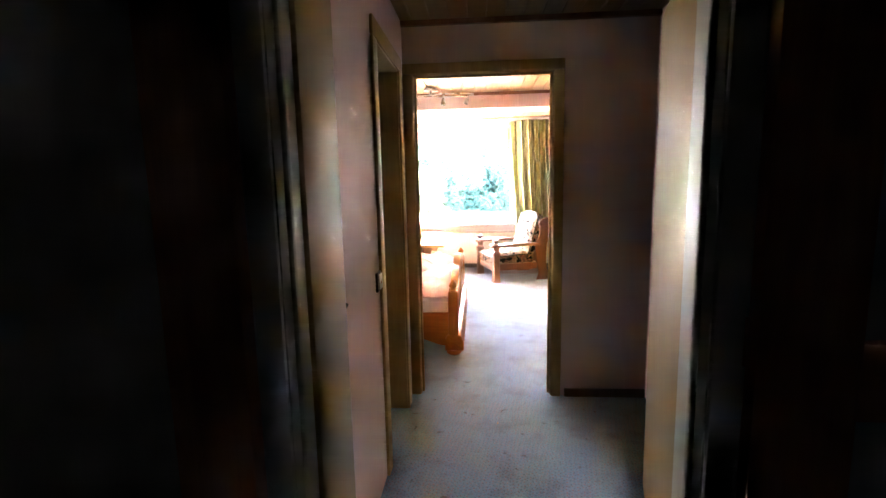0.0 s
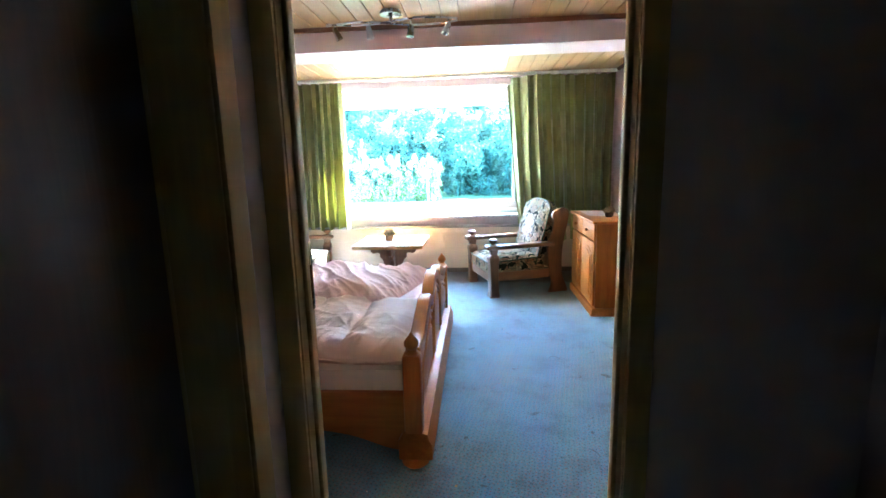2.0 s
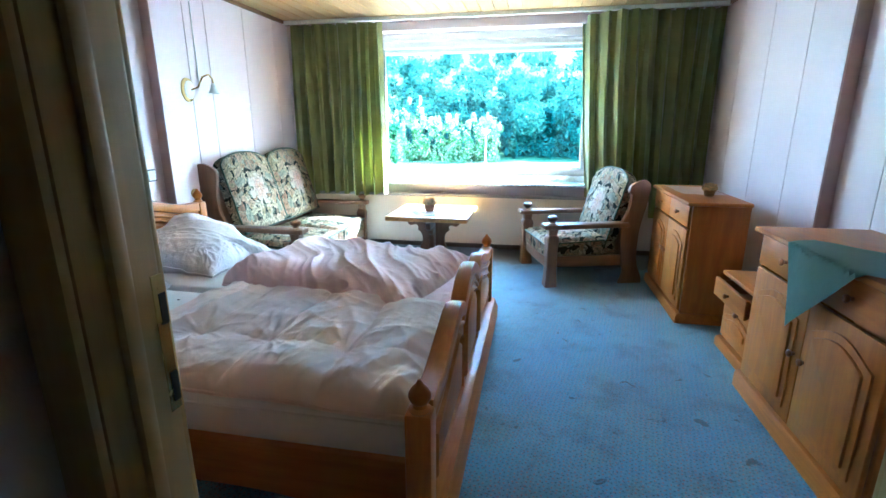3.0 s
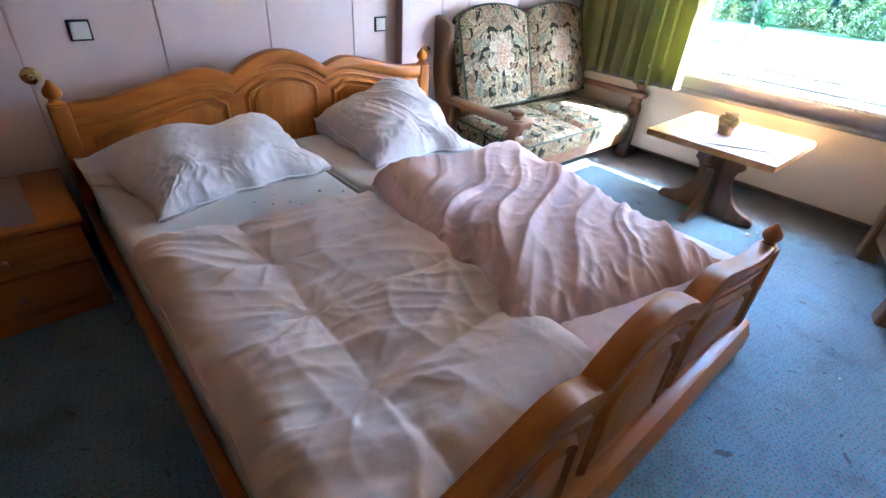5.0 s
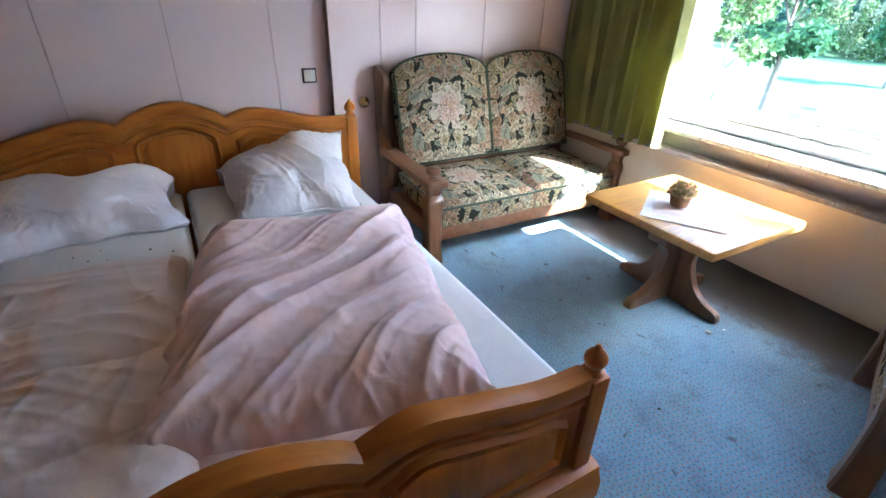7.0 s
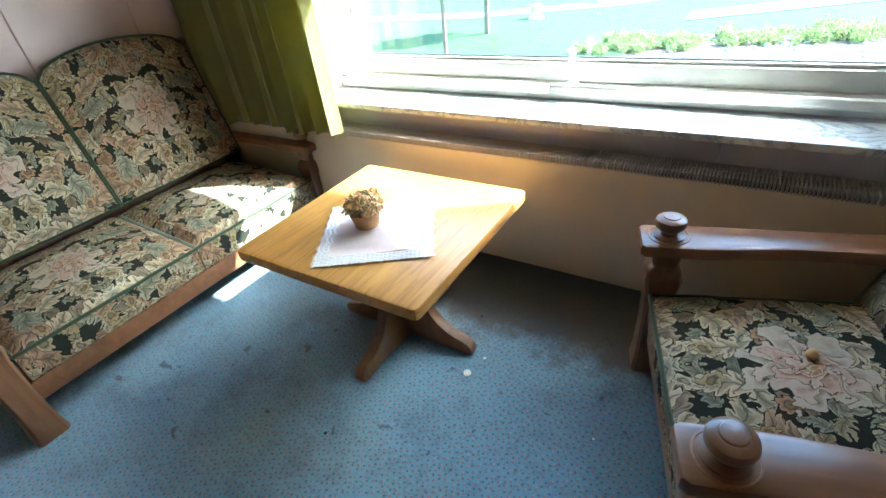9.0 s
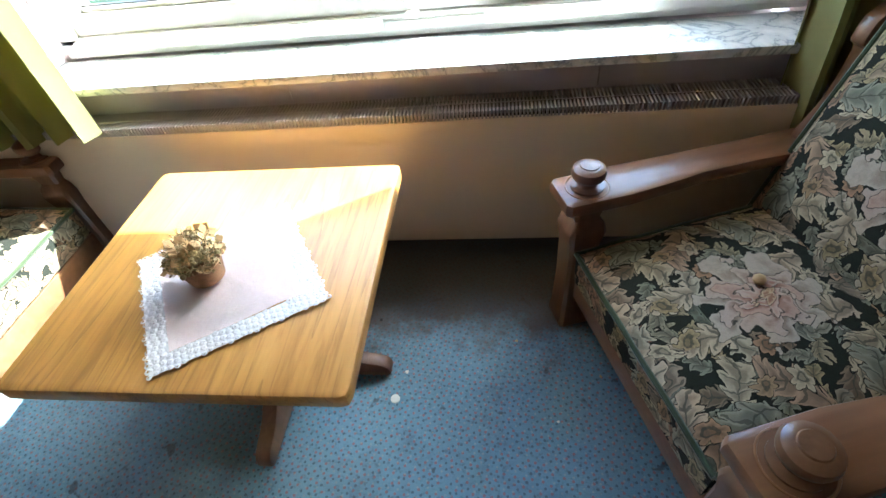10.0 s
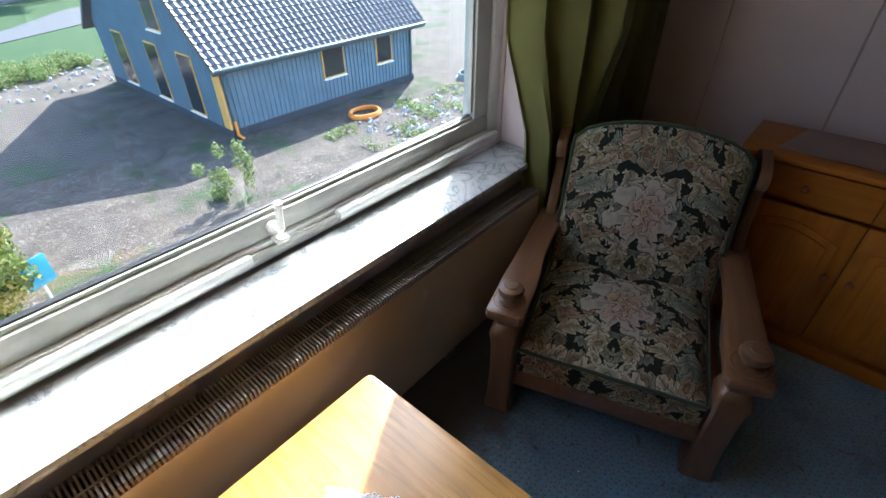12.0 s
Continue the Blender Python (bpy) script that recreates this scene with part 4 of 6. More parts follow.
def cloth_body(name, corners, z0, height, material, label, category, nx, ny, seed, quilt=None, folds=0.02, fold_dir=(1, 0.3), edge_var=0.02, round_=False, flow=None, tuck=0.0):
    """A quilt or pillow: a closed, puffed body over a four-cornered outline, with creases and stitched squares."""
    A, B, C, D = [Vector((*c, 0)) for c in corners]
    fd = Vector((*fold_dir, 0)).normalized()
    rim_verts = {}
    bm = bmesh.new()
    for side in (1, 0):
        g = []
        for j in range(ny + 1):
            row = []
            for i in range(nx + 1):
                u, v = i / nx, j / ny
                on_edge = i in (0, nx) or j in (0, ny)
                if side == 0 and on_edge:
                    row.append(rim_verts[(i, j)])
                    continue
                if round_:
                    # edges of a pillow draw in between its corners
                    pu, pv = u, v
                    k = 0.055
                    pu = u + k * (0.5 - u) * 2 * math.sin(math.pi * v)
                    pv = v + k * (0.5 - v) * 2 * math.sin(math.pi * u)
                else:
                    pu, pv = u, v
                p = (A * (1 - pu) + B * pu) * (1 - pv) + (D * (1 - pu) + C * pu) * pv
                p = p + edge_var * Vector((noise.noise(Vector((u * 4, v * 4, seed))), noise.noise(Vector((u * 4, v * 4, seed + 9))), 0))
                along, across = p.dot(fd), p.x * -fd.y + p.y * fd.x
                sh = Vector((seed * 3.7, seed * 1.9, 0))
                if round_:
                    dome = max(0.0, 16 * u * (1 - u) * v * (1 - v)) ** 0.42
                else:
                    e = min(u * (B - A).length, (1 - u) * (B - A).length, v * (D - A).length, (1 - v) * (D - A).length)
                    q_ = min(1, e / (height * 1.3))
                    dome = (1 - (1 - q_) ** 2) ** 0.5
                if side == 1:
                    bend = 0.09 * noise.noise(p * 2.3 + sh)
                    a_, c_ = along, across + bend
                    big = noise.noise(Vector((c_ * 4.2, a_ * 1.5, seed)))
                    r1 = ridge(Vector((c_ * 6.5, a_ * 0.7, seed + 2.0))) ** 1.6
                    r2 = ridge(Vector((c_ * 14, a_ * 1.2, seed + 5.0))) ** 1.8
                    r3 = ridge(p * 6.5 + sh) ** 2
                    r4 = noise.noise(p * 30 + sh)
                    amp = 0.6 + 0.8 * noise.noise(p * 2.0 - sh)
                    if round_:
                        # few soft folds in the middle of a pillow, gathers only at two of its corners
                        r1 = ridge(Vector((c_ * 3.6, a_ * 1.1, seed + 2.0))) ** 1.4
                        r2 *= 1.6 * max(math.exp(-9 * (u * u + (1 - v) ** 2)), math.exp(-9 * ((1 - u) ** 2 + v * v)), 0.34)
                    z = height * dome + folds * dome * (0.85 * big + 0.85 * r1 * amp + 0.50 * r2 * amp + 0.16 * r3 * amp + 0.03 * r4)
                    # gathered pleats along the hem
                    hem = math.exp(-((1 - dome) - 0.55) ** 2 * 9)
                    z += (0.05 if round_ else 0.10) * height * hem * ridge(Vector((u * 17, v * 17, seed)))
                    if quilt:
                        wob = 0.06 * noise.noise(p * 3 + sh)
                        col_d = abs(v - quilt[1] + 0.3 * wob)
                        row_s = u * quilt[0] + wob 
                        row_d = abs(row_s - round(row_s)) if 0 < round(row_s) < quilt[0] else 0.5
                        # a seam down the quilt, tacked squares, and creases that fan out from each tack
                        near = math.exp(-(col_d * 4.5) ** 2)
                        z -= height * (0.13 * math.exp(-col_d * 34) + 0.15 * math.exp(-(col_d * 6) ** 2))
                        z -= height * (0.14 + 0.10 * near) * (0.5 * math.exp(-row_d * 14) + 0.5 * math.exp(-(row_d * 3.6) ** 2))
                        z += 0.22 * height * (math.sqrt(abs(math.sin(math.pi * row_s))) - 0.7) * dome
                        th_ = math.atan2(row_d * 0.37 + 1e-4, col_d * 0.8 + 1e-4)
                        rr_ = math.hypot(row_d * 0.37, col_d * 0.8)
                        z += 0.007 * ridge(Vector((th_ * 2.6 + 5 * round(row_s), rr_ * 2.0, seed))) ** 1.6 * math.exp(-((rr_ - 0.11) / 0.15) ** 2)
                        z += 0.014 * ridge(Vector((p.x * 4.5, p.y * 3.6, seed)) + 0.5 * noise.noise_vector(p * 2.2)) ** 2 * (0.8 + noise.noise(p * 2.5))
                        z += 0.007 * ridge(Vector((p.x * 3.2, p.y * 9.5, seed + 4.0)) + 0.35 * noise.noise_vector(p * 3.1)) ** 2 * (0.7 + noise.noise(p * 3.3))
                    zz = z0 + max(0.010, z)
                else:
                    zz = z0 + 0.001
                if on_edge:
                    zz = z0 + 0.016 + 0.010 * noise.noise(Vector((u * 12, v * 12, seed)))
                if flow and (side == 1 or on_edge):
                    zz += flow(p)
                vert = bm.verts.new((p.x, p.y, zz))
                if side == 1:
                    rim_verts[(i, j)] = vert
                row.append(vert)
            g.append(row)
        for a, b in zip(g, g[1:]):
            for i in range(nx):
                f = (a[i], a[i + 1], b[i + 1], b[i])
                bm.faces.new(f if side else tuple(reversed(f)))
    loop = [(i, 0) for i in range(nx)] + [(nx, j) for j in range(ny)] + [(i, ny) for i in range(nx, 0, -1)] + [(0, j) for j in range(ny, 0, -1)]
    edge = [rim_verts[k].co.copy() for k in loop[::3]]
    ob = tagged(new(name, mesh_of(bm, name, material, True, 180)), label, category)
    hem = bmesh.new()
    tube(hem, edge + [edge[0]], 0.0045, 6)
    part("hem", hem, material, ob, "sewn hem")
    return ob


cloth_body("duvet", [(-1.33, 5.08), (-0.02, 5.05), (-0.05, 5.90), (-1.21, 5.94)], 0.452, 0.080, DUVET, "pale pink quilted duvet, flattened, spread over the bed", "duvet", 190, 130, 2, (4.0, 0.37), 0.018, (0.35, 1.0))
cloth_body("duvet", [(-1.33, 6.02), (-0.24, 5.74), (-0.035, 6.60), (-1.30, 6.87)], 0.452, 0.135, DUVET_PINK, "crumpled pink cotton duvet thrown across the bed", "duvet", 190, 150, 5, None, 0.038, (0.55, -0.85), 0.03)
cloth_body("folded_sheet", [(-0.55, 5.90), (-0.05, 5.84), (-0.045, 6.50), (-0.35, 6.52)], 0.451, 0.045, DUVET_PINK, "pink sheet folded under the duvet at the footboard", "sheet", 70, 60, 11, None, 0.018, (0.2, 1.0))
cloth_body("pillow", [(-2.09, 5.05), (-1.50, 5.20), (-1.60, 5.97), (-2.09, 5.93)], 0.452, 0.185, PILLOW, "creased lilac-white pillow on the dusty mattress", "pillow", 120, 120, 3, None, 0.026, (0.9, -0.45), 0.06, True, lambda p: max(0.0, -1.75 - p.x) * 0.20)
cloth_body("pillow", [(-2.10, 6.15), (-1.48, 6.14), (-1.43, 6.74), (-2.09, 6.86)], 0.452, 0.165, PILLOW, "lilac-white pillow crumpled up against the headboard", "pillow", 110, 110, 8, None, 0.042, (1.0, 0.45), 0.05, True, lambda p: max(0.0, -1.62 - p.x) * 0.33 * (0.40 + 1.35 * max(0.0, p.y - 6.17)))


# ---- seating ----
def cushion(name, w, d, h, parent, m, rnd=0.05, crown=0.02, top_arch=0.0, seed=0):
    """A tapestry cushion lying in x (depth) and y (width), with its pattern laid out in metres, and a green piping round it."""
    nx, ny = 22, max(14, int(w * 26))
    bm = bmesh.new()
    uvl = bm.loops.layers.uv.new("UVMap")
    def height(u, v):
        e = min(u * d, (1 - u) * d, v * w, (1 - v) * w)
        q = min(1, e / rnd)
        return (1 - (1 - q) ** 2) ** 0.5
    g = {}
    for side in (1, -1):
        for i in range(nx + 1):
            for j in range(ny + 1):
                u, v = i / nx, j / ny
                x, y = -d / 2 + d * u, -w / 2 + w * v
                if top_arch:
                    s = 1 - (2 * v - 1) ** 2
                    x += top_arch * (s ** 0.6 - 1) * max(0, (u - 0.55) / 0.45)
                k = height(u, v)
                z = side * (h / 2 * (0.66 + 0.34 * k)) + side * crown * k * math.sin(math.pi * u) * math.sin(math.pi * v)
                z += 0.004 * noise.noise(Vector((x * 9, y * 9, seed + side)))
                g[(side, i, j)] = bm.verts.new((x, y, z))
    def face(vs, uvs):
        f = bm.faces.new(vs)
        for l, c in zip(f.loops, uvs):
            l[uvl].uv = c
    for side in (1, -1):
        for i in range(nx):
            for j in range(ny):
                ks = [(i, j), (i + 1, j), (i + 1, j + 1), (i, j + 1)]
                if side < 0:
                    ks.reverse()
                face([g[(side, *k)] for k in ks], [(-d / 2 + d * a / nx, -w / 2 + w * b / ny) for a, b in ks])
    rim = [(i, 0) for i in range(nx)] + [(nx, j) for j in range(ny)] + [(i, ny) for i in range(nx, 0, -1)] + [(0, j) for j in range(ny, 0, -1)]
    s = 0.31
    for a, b in zip(rim, rim[1:] + rim[:1]):
        l = (g[(1, *a)].co - g[(1, *b)].co).length
        face([g[(1, *b)], g[(1, *a)], g[(-1, *a)], g[(-1, *b)]], [(s + l, 0.33), (s, 0.33), (s, 0.33 + h * 0.6), (s + l, 0.33 + h * 0.6)])
        s += l
    edge = [g[(1, *k)].co.copy() for k in rim]
    ob = part(name, bm, TAPESTRY, parent)
    ob.matrix_local = m
    pb = bmesh.new()
    tube(pb, edge + [edge[0]], 0.0075, 8)
    pp = part("piping", pb, PIPING, ob, "dark green piping")
    return ob


def rustic_seat(name, label, category, width, seats, m, back_h=0.89):
    """Carved oak armchair or settee: local x runs back, y across, the front of the arms at x = 0."""
    ob = thing(name, label, category, m)
    hw = width / 2
    d = 0.80
    for sgn in (-1, 1):
        y = sgn * (hw - 0.055)
        # arm board: square front with a knob, waisted, then widening to the back
        line = [(-0.060, -0.062), (-0.072, -0.050), (-0.072, 0.052), (-0.060, 0.064), (0.10, 0.066), (0.20, 0.058), (0.30, 0.048), (0.44, 0.048), (0.56, 0.056), (0.64, 0.058), (0.64, -0.048), (0.56, -0.048), (0.38, -0.052), (0.24, -0.056), (0.12, -0.062)]
        bm = bmesh.new()
        slab(bm, [(p, y + sgn * -q) for p, q in line], 0.485, 0.525, "xy", 0.010)
        arm = part("armrest", bm, OAK_DARK, ob)
        bm = bmesh.new()
        lathe(bm, [(0.042, 0), (0.042, 0.004), (0.024, 0.006), (0.022, 0.016), (0.030, 0.022), (0.040, 0.032), (0.043, 0.044), (0.040, 0.055), (0.028, 0.062), (0.024, 0.062), (0.022, 0.065), (0.004, 0.067)], (0.005, y, 0.5255), 22)
        part("knob", bm, OAK_DARK_Z, arm, "turned oak knob")
        bm = bmesh.new()
        tube(bm, [(0.005 + 0.054 * math.cos(a / 24 * 2 * math.pi), y + 0.054 * math.sin(a / 24 * 2 * math.pi), 0.5245) for a in range(25)], 0.0028, 6)
        part("turned_ring", bm, TRIM_BROWN, arm)
        bm = bmesh.new()
        # front post, swelling below the arm and waisted above the foot
        prof = [(0.0, 0.050), (0.012, 0.052), (0.06, 0.046), (0.20, 0.042), (0.34, 0.044), (0.39, 0.052), (0.42, 0.046), (0.435, 0.034), (0.484, 0.042)]
        rings = []
        for z, r in prof:
            rings.append([bm.verts.new((0.005 + a * r, y + b * r, z)) for a, b in ((-1, -0.8), (-0.8, -1), (0.8, -1), (1, -0.8), (1, 0.8), (0.8, 1), (-0.8, 1), (-1, 0.8))])
        for a, b in zip(rings, rings[1:]):
            for i in range(8):
                bm.faces.new((a[i], a[(i + 1) % 8], b[(i + 1) % 8], b[i]))
        bm.faces.new(list(reversed(rings[0])))
        bm.faces.new(rings[-1])
        part("front_post", bm, OAK_DARK_Z, ob)
        # winged back side
        wing = curve([(0.60, 0.0), (0.63, 0.10), (0.60, 0.22), (0.58, 0.40), (0.585, 0.52), (0.63, 0.62), (0.645, 0.74), (0.625, back_h - 0.12), (0.635, back_h - 0.07), (0.68, back_h - 0.04)], 5)
        wing += curve([(0.74, back_h - 0.02), (0.80, back_h - 0.06), (0.79, 0.70), (0.74, 0.45), (0.74, 0.20), (0.79, 0.06), (0.80, 0.0)], 5)
        bm = bmesh.new()
        slab(bm, wing, y - 0.020, y + 0.020, "xz", 0.007)
        part("back_side", bm, OAK_DARK_Z, ob)
        bm = bmesh.new()
        box(bm, (0.04, y - 0.014, 0.16), (0.60, y + 0.014, 0.25), 0.005)
        part("side_rail", bm, OAK_DARK, ob)
    bm = bmesh.new()
    box(bm, (-0.012, -hw + 0.09, 0.135), (0.018, hw - 0.09, 0.215), 0.006)
    part("front_rail", bm, OAK_DARK, ob)
    bm = bmesh.new()
    box(bm, (0.0, -hw + 0.10, 0.19), (0.62, hw - 0.10, 0.216), 0.004)
    part("seat_board", bm, OAK_DARK, ob)
    bm = bmesh.new()
    box(bm, (0.690, -hw + 0.076, 0.22), (0.715, hw - 0.076, back_h - 0.10), 0.006)
    part("back_panel", bm, OAK_DARK_Z, ob)
    iw = (width - 0.21) / seats
    for k in range(seats):
        y = -hw + 0.105 + iw * (k + 0.5)
        cushion("seat_cushion", iw - 0.006, 0.60, 0.165, ob, pose(0.275, y, 0.297, 0, -2.5, 0), 0.04, 0.022, 0, k)
        cushion("back_cushion", iw - 0.010 + (0.02 if seats == 1 else 0.0), 0.66, 0.12, ob, pose(0.605, y, back_h - 0.28, 0, -74, 0), 0.05, 0.03, 0.09, 5 + k)
    return ob


FACE = math.degrees(math.atan2(0.30, 0.954))
chair = rustic_seat("armchair", "carved brown oak armchair with dark floral tapestry cushions by the window", "armchair", 0.81, 1, pose(0.335, 8.045, 0, 0, 0, FACE))
sofa = rustic_seat("settee", "carved brown oak two-seat settee with floral tapestry cushions", "sofa", 1.56, 2, pose(-1.50, 7.90, 0, 0, 0, 180), 1.03)
bm = bmesh.new()
lathe(bm, [(0.008, 0), (0.013, 0.005), (0.014, 0.012), (0.009, 0.02), (0.003, 0.024)], seg=12)
nut = single("walnut", bm, CORK, "small tan nut lying on the armchair seat", "nut")
nut.location = (0.60, 8.165, 0.402)

# ---- coffee table ----
table = thing("coffee_table", "square light oak coffee table on a dark carved cross base", "table")
TX0, TX1, TY0, TY1, TZ = -0.995, -0.262, 7.80, 8.515, 0.52
bm = bmesh.new()
slab(bm, [(TX0 + 0.02, TY0), (TX1 - 0.02, TY0), (TX1 - 0.005, TY0 + 0.005), (TX1, TY0 + 0.02), (TX1, TY1 - 0.02), (TX1 - 0.005, TY1 - 0.005), (TX1 - 0.02, TY1), (TX0 + 0.02, TY1), (TX0 + 0.005, TY1 - 0.005), (TX0, TY1 - 0.02), (TX0, TY0 + 0.02), (TX0 + 0.005, TY0 + 0.005)], TZ - 0.042, TZ, "xy", 0.008)
part("tabletop", bm, OAK_TOP, table)
bm = bmesh.new()
TCX, TCY = (TX0 + TX1) / 2, (TY0 + TY1) / 2
half = curve([(0.0, 0.0), (0.24, 0.0), (0.300, 0.004), (0.305, 0.03), (0.285, 0.055), (0.22, 0.075), (0.16, 0.12), (0.115, 0.20), (0.105, 0.27), (0.125, 0.315), (0.150, 0.335), (0.145, 0.365), (0.170, 0.385), (0.215, 0.375), (0.245, 0.395), (0.25, 0.43), (0.26, 0.458), (0.0, 0.458)], 4)
half = [p for p in half if p[0] > 0.001]
prof = [(max(p, 0), q) for p, q in half]
outline = prof + [(-p, q) for p, q in reversed(prof)]
bm2 = bmesh.new()
slab(bm2, [(TCX + p, max(q, 0) + 0.002) for p, q in outline], TCY - 0.022, TCY + 0.022, "xz", 0.006)
part("lyre_board", bm2, OAK_DARK_Z, table)
bm2 = bmesh.new()
slab(bm2, [(TCY + p, max(q, 0)) for p, q in outline], TCX - 0.0225, TCX + 0.0225, "yz", 0.006)
part("lyre_board", bm2, OAK_DARK_Z, table)
bm.free()

# lace-edged cloth
cl = thing("table_cloth", "small lilac cloth with white lace edging on the oak table", "tablecloth", pose(-0.604, 8.083, TZ + 0.0035, 0, 0, 32))
bm = bmesh.new()
S, N = 0.142, 14
def ripple(x, y):
    return 0.0028 * (1 + noise.noise(Vector((x * 11, y * 11, 3.0)))) + 0.004 * ridge(Vector((x * 5 + y * 4, y * 3, 1.0))) ** 3
vs = [[bm.verts.new((-S + 2 * S * i / N, -S + 2 * S * j / N, ripple(-S + 2 * S * i / N, -S + 2 * S * j / N))) for i in range(N + 1)] for j in range(N + 1)]
for j in range(N):
    for i in range(N):
        bm.faces.new((vs[j][i], vs[j][i + 1], vs[j + 1][i + 1], vs[j + 1][i]))
bmesh.ops.solidify(bm, geom=bm.faces[:], thickness=0.0015)
part("linen", bm, CLOTH, cl)
bm = bmesh.new()
for side in range(4):
    mm = pose(0, 0, 0, 0, 0, 90 * side)
    k = 26
    for i in range(k):
        x = -S - 0.005 + (2 * S + 0.045) * i / (k - 1)
        for rr, yy in ((0.0085, S + 0.010), (0.0085, S + 0.025), (0.006, S + 0.040)):
            n8 = 8
            c = Vector((x, yy + 0.004 * math.sin(i * 1.57), ripple(x, yy)))
            ring = [bm.verts.new(mm @ (c + Vector((rr * math.cos(2 * math.pi * q / n8), rr * math.sin(2 * math.pi * q / n8), 0.0005)))) for q in range(n8)]
            inner = [bm.verts.new(mm @ (c + Vector((0.45 * rr * math.cos(2 * math.pi * q / n8), 0.45 * rr * math.sin(2 * math.pi * q / n8), 0.002)))) for q in range(n8)]
            for q in range(n8):
                bm.faces.new((ring[q], ring[(q + 1) % n8], inner[(q + 1) % n8], inner[q]))
    a = [bm.verts.new(mm @ Vector(p)) for p in ((-S, S, 0.003), (S, S, 0.003), (S + 0.042, S + 0.042, 0.0015), (-S - 0.042, S + 0.042, 0.0015))]
    bm.faces.new(a)
part("lace_border", bm, LACE, cl, "white crocheted lace border")


def flower_pot(name, label, at, s, seed):
    rnd = random.Random(seed)
    ob = thing(name, label, "dried flowers", pose(*at, 0, 0, 20))
    bm = bmesh.new()
    lathe(bm, [(0.028 * s, 0), (0.034 * s, 0.004 * s), (0.042 * s, 0.04 * s), (0.045 * s, 0.052 * s), (0.040 * s, 0.052 * s), (0.036 * s, 0.044 * s)], seg=18)
    part("pot", bm, BASKET, ob, "small woven brown pot")
    bm, bl = bmesh.new(), bmesh.new()
    for k in range(420):
        th, ph = rnd.uniform(0, 6.283), math.acos(rnd.uniform(-0.05, 1))
        r = rnd.uniform(0.038, 0.058) * s
        p = Vector((r * math.sin(ph) * math.cos(th), r * math.sin(ph) * math.sin(th), 0.056 * s + 0.85 * r * math.cos(ph)))
        big = k % 21 == 0
        e = (rnd.uniform(0.012, 0.017) if big else rnd.uniform(0.003, 0.007)) * s
        tgt = bm if k % 3 == 0 else bl
        q = pose(*p, rnd.uniform(-40, 40), rnd.uniform(-40, 40), rnd.uniform(0, 360)) if big else pose(*p, rnd.uniform(0, 180), rnd.uniform(0, 180), rnd.uniform(0, 360))
        if k % 5 == 1:
            r0 = bmesh.ops.create_icosphere(tgt, subdivisions=1, radius=e * 0.9)
            bmesh.ops.transform(tgt, matrix=q, verts=r0["verts"])
        else:
            for w in range(4):
                a = w * 1.57
                pts = [Vector((0, 0, 0)), Vector((e * math.cos(a - 0.6), e * math.sin(a - 0.6), e * 0.3)), Vector((1.35 * e * math.cos(a), 1.35 * e * math.sin(a), e * 0.6)), Vector((e * math.cos(a + 0.6), e * math.sin(a + 0.6), e * 0.3))]
                tgt.faces.new([tgt.verts.new(q @ x) for x in pts])
    for k in range(150):
        th, ph = rnd.uniform(0, 6.283), rnd.uniform(0.2, 1.5)
        d = Vector((math.sin(ph) * math.cos(th), math.sin(ph) * math.sin(th), math.cos(ph)))
        tube(bl, [Vector((0, 0, 0.05 * s)), Vector((0, 0, 0.055 * s)) + d * rnd.uniform(0.048, 0.066) * s], 0.0006 * s, 4)
    part("blossoms", bm, DRIED, ob, "orange-brown dried blossoms")
    part("foliage", bl, DRIED2, ob, "dry olive foliage")
    return ob


flower_pot("dried_flower_pot", "dried flower bunch in a woven pot on the lace cloth", (-0.65, 8.085, TZ + 0.009), 1.15, 4)

# ---- pine cabinets on the right and the bedside table ----
def raised_front(ob, name, x, y0, y1, z0, z1, arch=0.0, knob=None, out=-1, mat_=None):
    """A framed door or drawer front in the plane x, facing out, with a raised middle field."""
    bm = bmesh.new()
    box(bm, (x, y0, z0), (x - out * -0.018, y1, z1) if out > 0 else (x + 0.018, y1, z1), 0.004)
    d = part(name, bm, PINE_Z if z1 - z0 > 0.25 else PINE, ob)
    if z1 - z0 > 0.16:
        a, b = y0 + 0.045, y1 - 0.045
        zt = z1 - 0.05
        n = 16
        top = [(a + (b - a) * k / n, zt - arch * (1 - math.sin(math.pi * k / n) ** 1.2)) for k in range(n + 1)]
        for grow, thick in ((0.0, 0.009), (-0.03, 0.018)):
            bm = bmesh.new()
            ln = [(min(max(p, a - grow), b + grow), q + grow) for p, q in top]
            slab(bm, ln + [(b + grow, z0 + 0.05 - grow), (a - grow, z0 + 0.05 - grow)], x - thick, x, "yz", 0.004)
            part("field", bm, PINE_Z, d)
    if knob:
        bm = bmesh.new()
        lathe(bm, [(0.008, 0), (0.007, 0.010), (0.014, 0.017), (0.015, 0.024), (0.008, 0.029)], seg=14)
        bmesh.ops.transform(bm, matrix=pose(x, knob[0], knob[1], 0, -90, 0), verts=bm.verts)
        part("knob", bm, PINE_DARK, d, "turned wooden knob")
    return d


